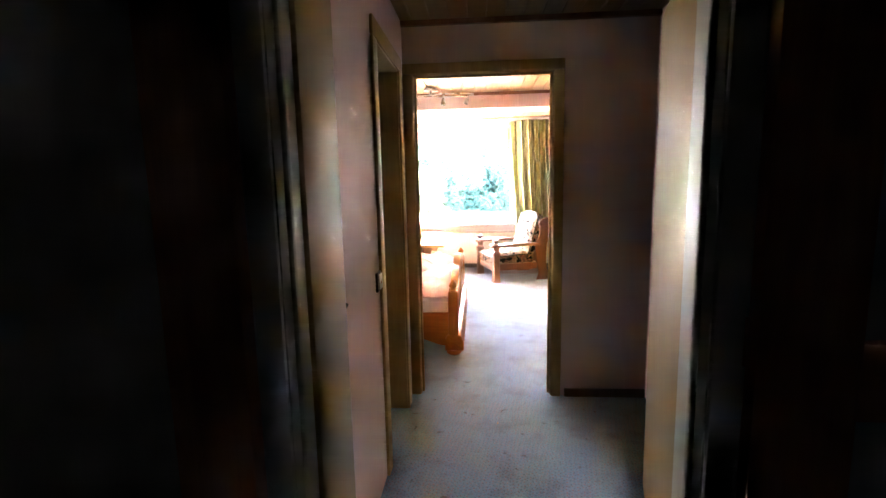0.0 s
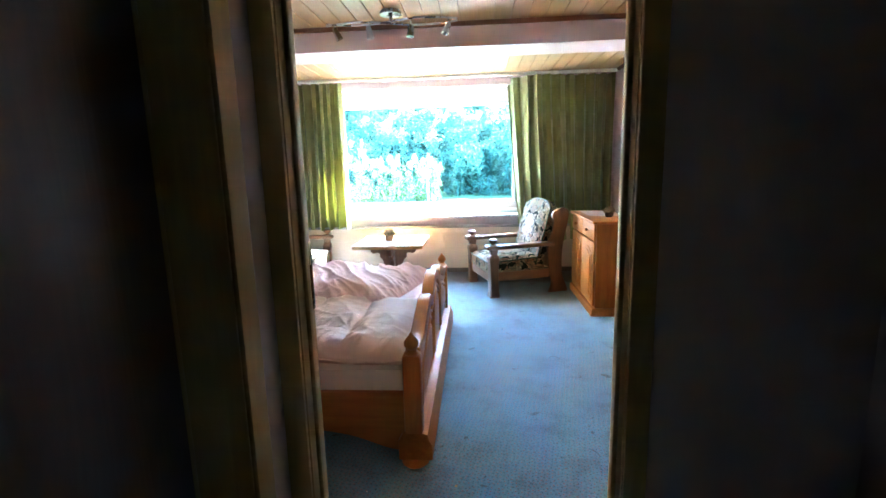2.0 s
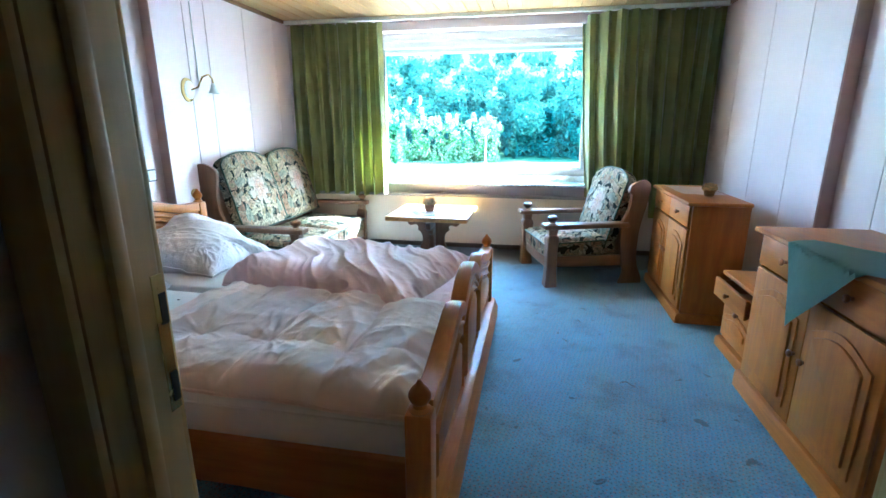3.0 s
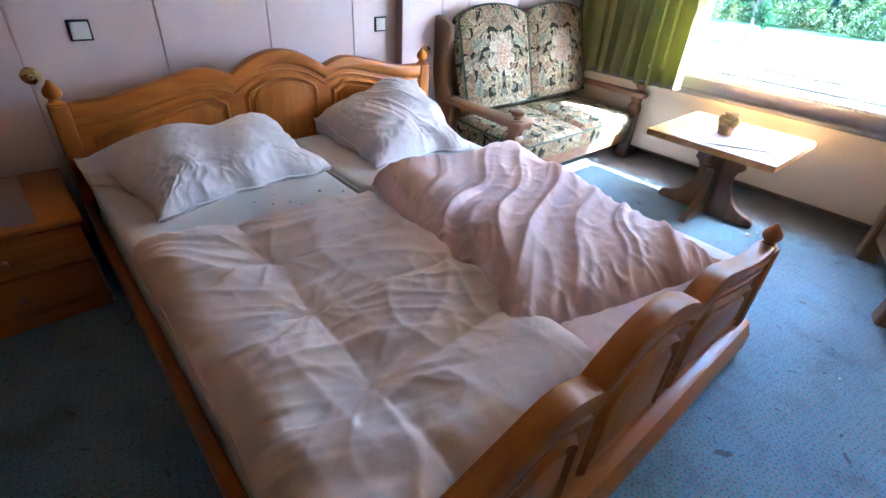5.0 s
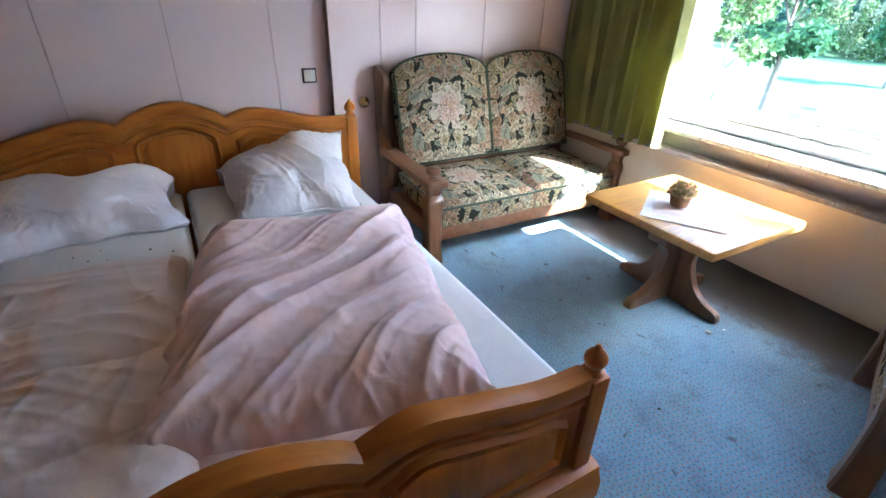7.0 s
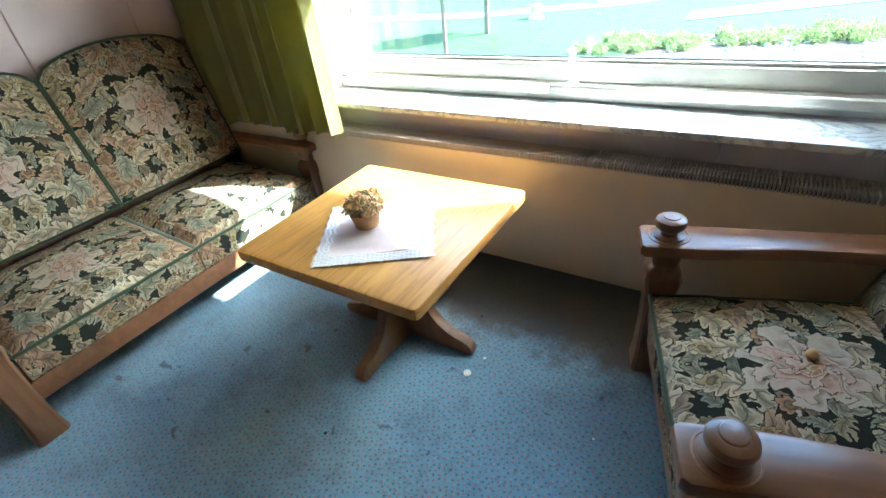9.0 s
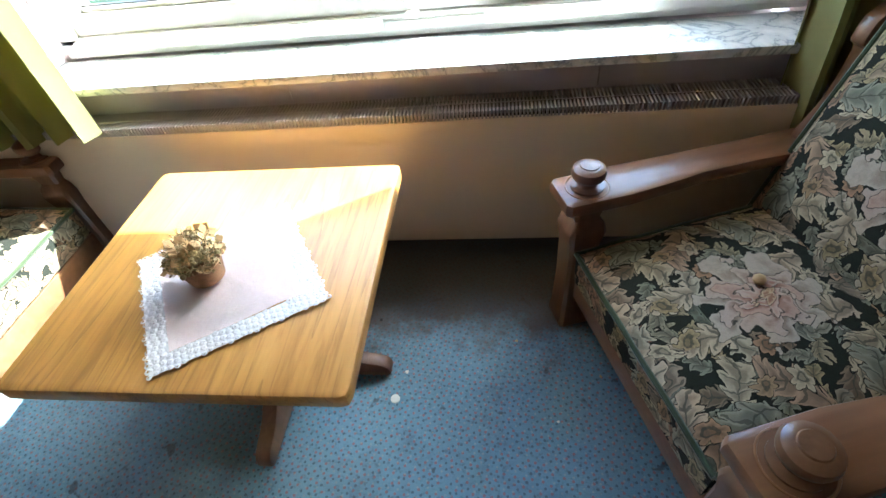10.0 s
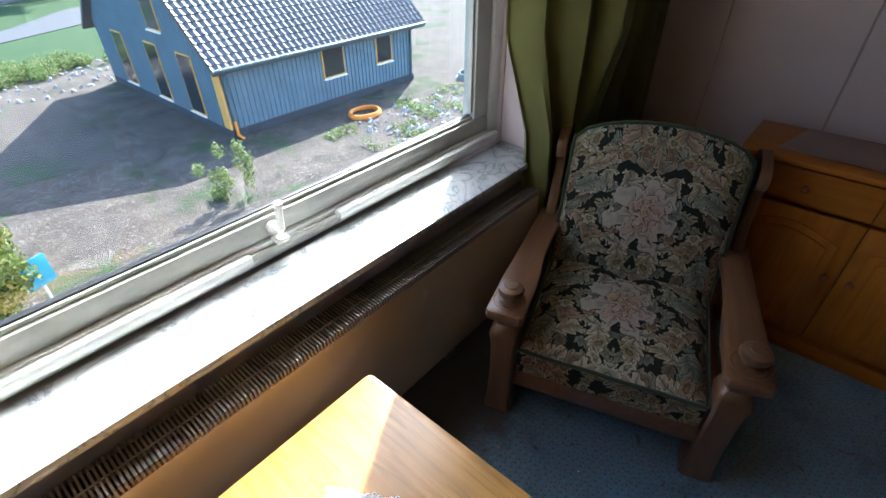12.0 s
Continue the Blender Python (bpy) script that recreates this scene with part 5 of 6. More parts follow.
def cabinet(name, label, x0, x1, y0, y1, h, fronts, over=0.02, plinth=0.07):
    ob = thing(name, label, "cabinet")
    bm = bmesh.new()
    box(bm, (x0 + 0.018, y0 + 0.008, plinth), (x1, y0 + 0.03, h - 0.025), 0.003)
    box(bm, (x0 + 0.018, y1 - 0.03, plinth), (x1, y1 - 0.008, h - 0.025), 0.003)
    box(bm, (x1 - 0.012, y0 + 0.03, plinth), (x1, y1 - 0.03, h - 0.025))
    box(bm, (x0 + 0.022, y0 + 0.03, plinth), (x1 - 0.012, y1 - 0.03, plinth + 0.02))
    part("carcass", bm, PINE_Z, ob)
    bm = bmesh.new()
    box(bm, (x0 - over, y0 - over * 0.6, h - 0.025), (x1 + 0.004, y1 + over * 0.6, h), 0.008)
    part("top", bm, PINE, ob)
    bm = bmesh.new()
    slab(bm, [(x0 - 0.012, 0.0), (x0 - 0.012, plinth - 0.02), (x0 - 0.004, plinth - 0.005), (x0 + 0.014, plinth), (x1, plinth), (x1, 0.0)], y0 - 0.008, y1 + 0.008, "xz", 0.003)
    part("plinth", bm, PINE, ob)
    for f in fronts:
        raised_front(ob, *f)
    return ob


# tall cabinet by the armchair
c1 = cabinet("pine_cabinet", "golden pine cabinet with drawers over arched panel doors", 1.265, 1.62, 7.09, 8.02, 0.82,
             [("drawer", 1.265, 7.115, 7.553, 0.65, 0.785, 0, (7.33, 0.72)), ("drawer", 1.265, 7.557, 7.995, 0.65, 0.785, 0, (7.78, 0.72)),
              ("door", 1.265, 7.115, 7.553, 0.085, 0.635, 0.05, (7.515, 0.40)), ("door", 1.265, 7.557, 7.995, 0.085, 0.635, 0.05, (7.595, 0.40))])
# low bedside unit with its drawer pulled out
c2 = cabinet("bedside_cabinet", "small golden pine bedside cabinet with its top drawer open", 1.42, 1.80, 6.34, 6.80, 0.47,
             [("door", 1.42, 6.365, 6.775, 0.085, 0.315, 0.04, (6.57, 0.275))], 0.02, 0.06)
bm = bmesh.new()
box(bm, (1.355, 6.36, 0.33), (1.375, 6.78, 0.435), 0.004)
box(bm, (1.376, 6.375, 0.335), (1.62, 6.385, 0.42))
box(bm, (1.376, 6.755, 0.335), (1.62, 6.765, 0.42))
box(bm, (1.376, 6.385, 0.335), (1.62, 6.755, 0.342))
dr = part("drawer", bm, PINE, c2, "drawer pulled out and empty")
bm = bmesh.new()
lathe(bm, [(0.008, 0), (0.007, 0.010), (0.014, 0.017), (0.015, 0.024), (0.008, 0.029)], seg=14)
bmesh.ops.transform(bm, matrix=pose(1.355, 6.57, 0.385, 0, -90, 0), verts=bm.verts)
part("knob", bm, PINE_DARK, dr)
# broad cabinet near the door
c3 = cabinet("pine_sideboard", "golden pine sideboard with two drawers and arched doors", 1.345, 1.80, 5.36, 6.305, 0.83,
             [("drawer", 1.345, 5.822, 6.28, 0.66, 0.795, 0, (6.04, 0.73)), ("drawer", 1.345, 5.385, 5.818, 0.66, 0.795, 0, (5.60, 0.73)),
              ("door", 1.345, 5.822, 6.28, 0.10, 0.645, 0.055, (5.86, 0.40)), ("door", 1.345, 5.385, 5.818, 0.10, 0.645, 0.055, (5.78, 0.40))], 0.025, 0.09)
# bedside table at the headboard
c4 = thing("bedside_table", "dark golden pine bedside table with two drawers beside the bed", "bedside table", pose(0, 0, 0))
def mirrored(y0, y1, x0, x1, h):
    bm = bmesh.new()
    box(bm, (x0, y0 + 0.01, 0.06), (x1 - 0.02, y0 + 0.03, h - 0.025), 0.003)
    box(bm, (x0, y1 - 0.03, 0.06), (x1 - 0.02, y1 - 0.01, h - 0.025), 0.003)
    box(bm, (x0, y0 + 0.03, 0.06), (x0 + 0.012, y1 - 0.03, h - 0.025))
    part("carcass", bm, PINE_Z, c4)
    bm = bmesh.new()
    box(bm, (x0, y0, h - 0.025), (x1 + 0.015, y1 + 0.004, h), 0.008)
    part("top", bm, PINE, c4)
    bm = bmesh.new()
    box(bm, (x0, y0, 0), (x1 + 0.01, y1, 0.06), 0.006)
    part("plinth", bm, PINE, c4)
    for z0, z1 in ((0.07, 0.225), (0.235, 0.39)):
        bm = bmesh.new()
        box(bm, (x1 - 0.018, y0 + 0.012, z0), (x1, y1 - 0.012, z1), 0.006)
        box(bm, (x1 - 0.001, y0 + 0.05, z0 + 0.035), (x1 + 0.006, y1 - 0.05, z1 - 0.035), 0.006)
        d = part("drawer", bm, PINE, c4)
        bm = bmesh.new()
        lathe(bm, [(0.008, 0), (0.007, 0.010), (0.014, 0.017), (0.015, 0.024), (0.008, 0.029)], seg=14)
        bmesh.ops.transform(bm, matrix=pose(x1 + 0.006, (y0 + y1) / 2, (z0 + z1) / 2, 0, 90, 0), verts=bm.verts)
        part("knob", bm, PINE_DARK, d)
mirrored(4.46, 4.99, XW + 0.014, -1.79, 0.425)


def flat_cloth(name, pts, z, material, label, drop=None, thick=0.003):
    """A thin cloth lying on a top, with a hanging corner where drop says so."""
    A, B, C, D = [Vector((*p, 0)) for p in pts]
    n = 20
    bm = bmesh.new()
    g = []
    for j in range(n + 1):
        row = []
        for i in range(n + 1):
            u, v = i / n, j / n
            p = (A * (1 - u) + B * u) * (1 - v) + (D * (1 - u) + C * u) * v
            zz = z + 0.0035 + 0.003 * (1 + noise.noise(p * 9))
            if drop:
                over = drop - p.x
                if over > 0:
                    zz = z + 0.004 - over * 0.96
                    p = Vector((drop - 0.008 - 0.04 * over + 0.012 * noise.noise(Vector((p.y * 7, 0, 0))), p.y, 0))
            row.append(bm.verts.new((p.x, p.y, zz)))
        g.append(row)
    for a, b in zip(g, g[1:]):
        for i in range(n):
            bm.faces.new((a[i], a[i + 1], b[i + 1], b[i]))
    bmesh.ops.solidify(bm, geom=bm.faces[:], thickness=thick)
    return single(name, bm, material, label, "cloth")


flat_cloth("pink_runner", [(XW + 0.05, 4.50), (-1.86, 4.48), (-1.80, 4.86), (XW + 0.05, 4.84)], 0.425, PINK_CLOTH, "dusty pink embroidered cloth on the bedside table")
flat_cloth("pink_runner", [(1.30, 7.45), (1.58, 7.40), (1.60, 7.86), (1.31, 7.92)], 0.82, PINK_CLOTH, "small dusty pink cloth on the pine cabinet")
flat_cloth("green_cloth", [(0.98, 5.86), (1.40, 5.44), (1.70, 5.62), (1.42, 6.02)], 0.83, GREEN_CLOTH, "sea-green cloth hanging over the edge of the sideboard", 1.312)
flower_pot("dried_flower_pot", "small dried flower pot standing on the pine cabinet", (1.45, 7.36, 0.824), 0.85, 9)

# ---- wall fittings ----
def wall_plate(name, label, x, y, z, face=1, s=0.042):
    ob = thing(name, label, "switch")
    bm = bmesh.new()
    a, b = (x, x + 0.010) if face > 0 else (x - 0.010, x)
    box(bm, (a, y - s, z - s), (b, y + s, z + s), 0.003)
    part("frame", bm, BLACK, ob)
    bm = bmesh.new()
    a, b = (x + 0.0105, x + 0.016) if face > 0 else (x - 0.016, x - 0.0105)
    box(bm, (a, y - s * 0.80, z - s * 0.80), (b, y + s * 0.80, z + s * 0.80), 0.003)
    part("rocker", bm, WHITEPLASTIC, ob)
    return ob


wall_plate("light_switch", "white rocker switch in a black frame on the pale wall", XW, 5.24, 0.985)
wall_plate("light_switch", "white rocker switch in a black frame near the bed corner", XW, 6.775, 0.955)
hs = wall_plate("light_switch", "white hall switch with a small red lamp, black frame", HX0, 3.36, 0.955)
bm = bmesh.new()
box(bm, (HX0 + 0.0162, 3.355, 0.945), (HX0 + 0.018, 3.367, 0.957), 0.001, 1)
part("lens", bm, ORANGE, hs)


def brass_disc(name, label, y, z, x=XB, r=0.035):
    ob = thing(name, label, "wall fitting")
    bm = bmesh.new()
    lathe(bm, [(r, 0), (r, 0.006), (r * 0.8, 0.012), (r * 0.3, 0.014)], seg=24)
    bmesh.ops.transform(bm, matrix=pose(x, y, z, 0, 90, 0), verts=bm.verts)
    part("plate", bm, BRASS, ob)
    bm = bmesh.new()
    lathe(bm, [(0.008, 0.014), (0.007, 0.03), (0.012, 0.036), (0.010, 0.046), (0.004, 0.05)], seg=14)
    bmesh.ops.transform(bm, matrix=pose(x, y, z, 0, 90, 0), verts=bm.verts)
    part("knob", bm, BRASS, ob)
    return ob


brass_disc("brass_rosette", "round brass wall rosette behind the bed post", 7.085, 0.79)
brass_disc("brass_rosette", "round brass wall rosette beside the headboard", 5.02, 0.82, XW)
sc = thing("wall_sconce", "brass wall lamp with round plate and small glass bell shade", "wall lamp")
bm = bmesh.new()
lathe(bm, [(0.070, 0), (0.068, 0.008), (0.050, 0.016), (0.015, 0.02)], seg=28)
bmesh.ops.transform(bm, matrix=pose(XB, 7.16, 1.55, 0, 90, 0) @ Matrix.Diagonal((1.25, 1, 1, 1)), verts=bm.verts)
scp = part("wall_plate", bm, BRASS, sc)
bm = bmesh.new()
lathe(bm, [(0.052, 0.0), (0.052, 0.018), (0.046, 0.022), (0.010, 0.024)], seg=28)
bmesh.ops.transform(bm, matrix=pose(XB, 7.16, 1.55, 0, 90, 0) @ Matrix.Diagonal((1.25, 1, 1, 1)), verts=bm.verts)
part("disc", bm, WHITEPLASTIC, scp, "cream enamel disc")
bm = bmesh.new()
tube(bm, [(XB + 0.018, 7.17, 1.55), (XB + 0.06, 7.20, 1.57), (XB + 0.07, 7.25, 1.65), (XB + 0.08, 7.31, 1.67), (XB + 0.085, 7.345, 1.64), (XB + 0.085, 7.35, 1.60)], 0.006)
part("arm", bm, BRASS, sc)
bm = bmesh.new()
lathe(bm, [(0.012, 0.045), (0.020, 0.03), (0.024, 0.01), (0.042, -0.03), (0.040, -0.03), (0.020, 0.01)], (XB + 0.085, 7.35, 1.565), 20)
part("shade", bm, WHITEPLASTIC, sc, "milky bell-shaped shade")
bm = bmesh.new()
tube(bm, [(XB + 0.005, 7.29, 1.62), (XB + 0.005, 7.29, 2.35)], 0.004, 6)
single("cable", bm, WHITEPLASTIC, "thin white cable running up the wall", "cable")

# ceiling lamp with four spots on a wavy bar
lamp = thing("spot_lamp", "brushed steel ceiling lamp with four spots on a wavy bar", "ceiling lamp")
LX, LY, LZ = -0.29, 6.60, 2.305
bm = bmesh.new()
lathe(bm, [(0.075, 0.0), (0.075, 0.02), (0.06, 0.03), (0.02, 0.034)], (LX, LY, ZC - 0.0345), 26)
part("base", bm, CHROME, lamp)
bm = bmesh.new()
tube(bm, [(LX, LY, ZC - 0.03), (LX, LY, LZ)], 0.012)
for sg, zz in ((1, 0.0), (-1, -0.014)):
    tube(bm, [(LX - 0.46 + 0.92 * k / 24, LY + sg * 0.06 * math.sin(2 * math.pi * k / 24), LZ + zz) for k in range(25)], 0.007)
part("bar", bm, CHROME, lamp)
for k, dx in enumerate((-0.40, -0.16, 0.14, 0.40)):
    bm = bmesh.new()
    tube(bm, [(LX + dx, LY, LZ), (LX + dx, LY, LZ - 0.035)], 0.005)
    v0 = len(bm.verts)
    lathe(bm, [(0.012, 0.01), (0.018, 0.0), (0.022, -0.04), (0.027, -0.075), (0.024, -0.075), (0.018, -0.04)], seg=16)
    bm.verts.ensure_lookup_table()
    bmesh.ops.transform(bm, matrix=pose(LX + dx, LY, LZ - 0.035, 12 - 10 * k, -22 + 14 * k, 0), verts=bm.verts[v0:])
    part("spot", bm, CHROME, lamp)

# ---- doors of the hall ----
def leaf_door(name, label, m, w, h, material, panels=True, handle=True, lever=1.0):
    """A door leaf in local x (width) and z, its face towards -y."""
    ob = thing(name, label, "door", m)
    bm = bmesh.new()
    box(bm, (0, 0, 0.012), (w, 0.04, h), 0.004)
    part("leaf", bm, material, ob)
    if panels:
        for z0, z1 in ((0.16, 0.78), (0.92, h - 0.14)):
            for xa, xb in ((0.11, w / 2 - 0.045), (w / 2 + 0.045, w - 0.11)):
                bm = bmesh.new()
                box(bm, (xa, -0.004, z0), (xb, 0.001, z1), 0.004)
                box(bm, (xa + 0.03, -0.012, z0 + 0.03), (xb - 0.03, -0.003, z1 - 0.03), 0.008)
                part("panel", bm, material, ob)
    if handle:
        bm = bmesh.new()
        x = w - 0.065
        zh = lever
        box(bm, (x - 0.02, -0.005, zh - 0.17), (x + 0.02, 0.0, zh + 0.07), 0.004)
        tube(bm, [(x, -0.002, zh), (x, -0.045, zh), (x - 0.02, -0.052, zh), (x - 0.11, -0.05, zh - 0.008)], [0.009, 0.009, 0.010, 0.008])
        tube(bm, [(x, -0.004, zh - 0.11), (x, -0.014, zh - 0.11)], 0.012)
        part("door_handle", bm, IRON, ob, "dark iron lever handle on a long plate")
    return ob


leaf_door("panel_door", "knotty brown pine panel door with iron handle, closed", pose(1.262, 3.115, 0, 0, 0, 90), 0.845, 2.03, PINE_DARK, True, True, 0.89)
leaf_door("veneer_door", "plain dark veneer door standing in its frame", pose(-0.37, SD1 - 0.032, 0, 0, 0, -90) @ Matrix.Diagonal((1, -1, 1, 1)), 0.585, 1.965, LEAF_WOOD, False, False)
ang = math.degrees(math.atan2(3.36 - 2.47, 0.93 - 0.705))
leaf_door("gloss_door", "cream gloss-painted door leaf standing open into the hall", pose(0.705, 2.47, 0, 0, 0, ang) @ Matrix.Diagonal((1, -1, 1, 1)), 0.93, 2.0, CREAM, False, False)
narrow = leaf_door("gloss_door", "narrow cream gloss door leaf folded against the hall wall", pose(-0.203, 2.452, 0, 0, 0, 90), 0.285, 2.0, CREAM, False, False)
bm = bmesh.new()
box(bm, (0.2855, 0.008, 0.86), (0.289, 0.032, 1.06), 0.001, 1)
plate = part("lock_plate", bm, IRON, narrow, "dark lock plate on the leaf's edge")
bm = bmesh.new()
tube(bm, [(0.288, 0.02, 0.985), (0.310, 0.02, 0.988), (0.345, 0.016, 1.0)], [0.008, 0.008, 0.006])
part("lever", bm, IRON, plate)
bm = bmesh.new()
slab(bm, [(0.289, 0.905), (0.330, 0.900), (0.338, 0.985), (0.300, 0.975)], 0.017, 0.021, "xz", 0.001)
part("grip", bm, CHROME, plate, "pale steel grip")
# knotty boards beside the entry opening, with a rail across
bm = bmesh.new()
box(bm, (0.735, 2.262, 0), (0.93, 2.302, 2.3), 0.005)
box(bm, (0.735, 2.302, 1.0), (0.93, 2.318, 1.1), 0.002)
b1 = single("door_post", bm, PINE_DARK, "knotty pine post board beside the entry opening", "post")
bm = bmesh.new()
box(bm, (0.934, 2.27, 0.90), (1.445, 2.30, 1.06), 0.005)
single("cross_rail", bm, PINE_DARK, "pine rail fixed across the dark entry wall", "rail")
bm = bmesh.new()
box(bm, (-0.46, 2.262, 0), (-0.285, 2.316, 2.3), 0.005)
single("door_post", bm, PINE_DARK, "dark pine post board beside the entry opening", "post")

# ---- small litter ----
bm = bmesh.new()
lathe(bm, [(0.013, 0), (0.014, 0.002), (0.0135, 0.006), (0.011, 0.0065)], seg=20)
cap = single("bottle_cap", bm, WHITEPLASTIC, "white bottle cap on the carpet by the table foot", "bottle cap")
cap.location = (-0.30, 8.06, 0.0)
rl = random.Random(12)
for k in range(34):
    bm = bmesh.new()
    r = rl.uniform(0.003, 0.008)
    bmesh.ops.create_icosphere(bm, subdivisions=1, radius=r)
    for v in bm.verts:
        v.co = v.co * (0.7 + 0.5 * rl.random())
        v.co.z = v.co.z * 0.35 + r * 0.3
    ob = single("crumb", bm, (BLACK, CORK, WHITEPLASTIC, BARK)[k % 4], "small crumb of debris lying on the blue carpet", "debris", "litter on the carpet")
    if k < 3:
        ob.location = (0.35 + 0.025 * k, 7.08 + 0.01 * k, 0.0)
    else:
        ob.location = (rl.uniform(-0.9, 1.1), rl.uniform(3.2, 8.5), 0.0)
for k in range(12):
    bm = bmesh.new()
    bmesh.ops.create_icosphere(bm, subdivisions=1, radius=rl.uniform(0.003, 0.007))
    for v in bm.verts:
        v.co.z = v.co.z * 0.4 + 0.002
    ob = single("fly", bm, BLACK, "dark dead fly lying on the white mattress", "debris", "dead flies on the sheet")
    ob.location = (rl.uniform(-1.5, -1.25), rl.uniform(5.2, 5.9), 0.452)


# ---- outdoors, seen from an upper floor ----
GZ = -4.6
bm = bmesh.new()
bmesh.ops.create_grid(bm, x_segments=60, y_segments=60, size=300)
for v in bm.verts:
    v.co.z = GZ
    if v.co.y > 95:
        v.co.z += (v.co.y - 95) * 0.22 + max(0, v.co.y - 118) * 0.33
structure("ground", bm, GROUND)
bm = bmesh.new()
slab(bm, [(-60, 41), (-20, 43), (-9, 47), (2, 56), (14, 66), (60, 76), (60, 80), (14, 69.5), (1, 59), (-10, 50), (-20, 46), (-60, 44.5)], GZ - 0.1, GZ + 0.03, "xy")
structure("path", bm, ASPHALT)
bm = bmesh.new()
slab(bm, [(-4, 40.6), (4.4, 45.0), (9.9, 47.8), (20, 53), (20, 60), (10.3, 54.4), (5.1, 48.6), (-4, 43.8)], GZ - 0.1, GZ + 0.045, "xy")
structure("road", bm, ASPHALT)
blocks("facade", WALL_HALL, ((-6, 8.92, GZ), (-2.6, 9.14, 4.5)), ((2.2, 8.92, GZ), (6, 9.14, 4.5)), ((-2.6, 8.92, GZ), (2.2, 9.14, -0.12)), ((-2.6, 8.92, 2.72), (2.2, 9.14, 4.5)))

# timber house in the yard
house = thing("timber_house", "new blue-grey timber house with grey tiled roof", "house")
HX, HY, HXE, HYE, EAVE, RIDGE = 5.9, 22.6, 14.4, 32.4, -2.02, 2.4
HYM = (HY + HYE) / 2
bm = bmesh.new()
slab(bm, [(HY, GZ + 0.25), (HYE, GZ + 0.25), (HYE, EAVE), (HYM, RIDGE), (HY, EAVE)], HX, HXE, "yz")
body = part("wall", bm, TIMBER_BLUE, house, smooth=False)
bm = bmesh.new()
box(bm, (HX - 0.03, HY - 0.03, GZ - 0.05), (HXE + 0.03, HYE + 0.03, GZ + 0.26))
part("plinth", bm, PLINTH_DARK, house)
bm = bmesh.new()
x = HX + 0.1
while x < HXE:
    box(bm, (x, HY - 0.03, GZ + 0.27), (x + 0.06, HY, EAVE + 0.02))
    x += 0.18
y = HY + 0.15
while y < HYE:
    top = EAVE + (RIDGE - EAVE) * (1 - abs(y - HYM) / (HYM - HY))
    box(bm, (HX - 0.03, y, GZ + 0.27), (HX, y + 0.06, top))
    y += 0.18
tagged(part("cladding_battens", bm, TIMBER_BLUE, body, smooth=False), kind="stuff")
for sgn in (-1, 1):
    # roof slope with ribbed rows of tiles
    run = HYM - HY + 0.5
    L = math.hypot(run, (RIDGE - EAVE) * run / (HYM - HY))
    tilt = math.degrees(math.atan2(RIDGE - EAVE, HYM - HY))
    m = Matrix.Translation((HX - 0.35, HYM, RIDGE + 0.08)) @ (Matrix.Identity(4) if sgn < 0 else Matrix.Diagonal((1, -1, 1, 1))) @ pose(0, 0, 0, tilt, 0, 0)
    bm = bmesh.new()
    W = HXE - HX + 0.7
    cols, rows = int(W / 0.24), int(L / 0.25)
    if sgn < 0:
        for r_ in range(rows):
            v0 = -L + L * r_ / rows
            v1 = -L + L * (r_ + 1.08) / rows
            pts = []
            for c in range(cols * 4 + 1):
                h = 0.055 * (1 + math.cos(2 * math.pi * c / 4)) / 2
                pts.append((W * c / (cols * 4), h))
            a = [bm.verts.new((p, v0, 0.05 + h)) for p, h in pts]
            b = [bm.verts.new((p, v1, 0.015 + h)) for p, h in pts]
            f = [bm.verts.new((p, v0, 0.0)) for p, h in pts]
            for i in range(len(pts) - 1):
                bm.faces.new((a[i], a[i + 1], b[i + 1], b[i]))
                bm.faces.new((f[i], f[i + 1], a[i + 1], a[i]))
    box(bm, (0, -L, -0.12), (W, 0, 0.0))
    bmesh.ops.transform(bm, matrix=m, verts=bm.verts)
    part("roof", bm, TILE, house, "grey concrete roof tiles", smooth=False)
bm = bmesh.new()
tube(bm, [(HX - 0.35, HY - 0.5, EAVE - 0.32), (HXE + 0.35, HY - 0.5, EAVE - 0.32)], 0.06)
tube(bm, [(HX + 0.12, HY - 0.45, EAVE - 0.35), (HX + 0.12, HY - 0.12, EAVE - 0.6), (HX + 0.12, HY - 0.08, GZ + 0.55)], 0.045)
tube(bm, [(HXE - 0.15, HY - 0.12, EAVE - 0.4), (HXE - 0.15, HY - 0.08, GZ + 0.2)], 0.045)
part("gutter", bm, STEEL_SILL, house)
bm = bmesh.new()
tube(bm, [(HX + 0.12, HY - 0.08, GZ + 0.55), (HX + 0.12, HY - 0.1, GZ + 0.1), (HX + 0.2, HY - 0.3, GZ)], 0.055)
part("drain_pipe", bm, ORANGE, house, "orange drain pipe")
bm = bmesh.new()
box(bm, (HX - 0.05, HY - 0.05, GZ + 0.3), (HX + 0.02, HY + 0.34, EAVE - 0.1))
part("corner_board", bm, TIMBER_RAW, house, "raw yellow timber corner board")


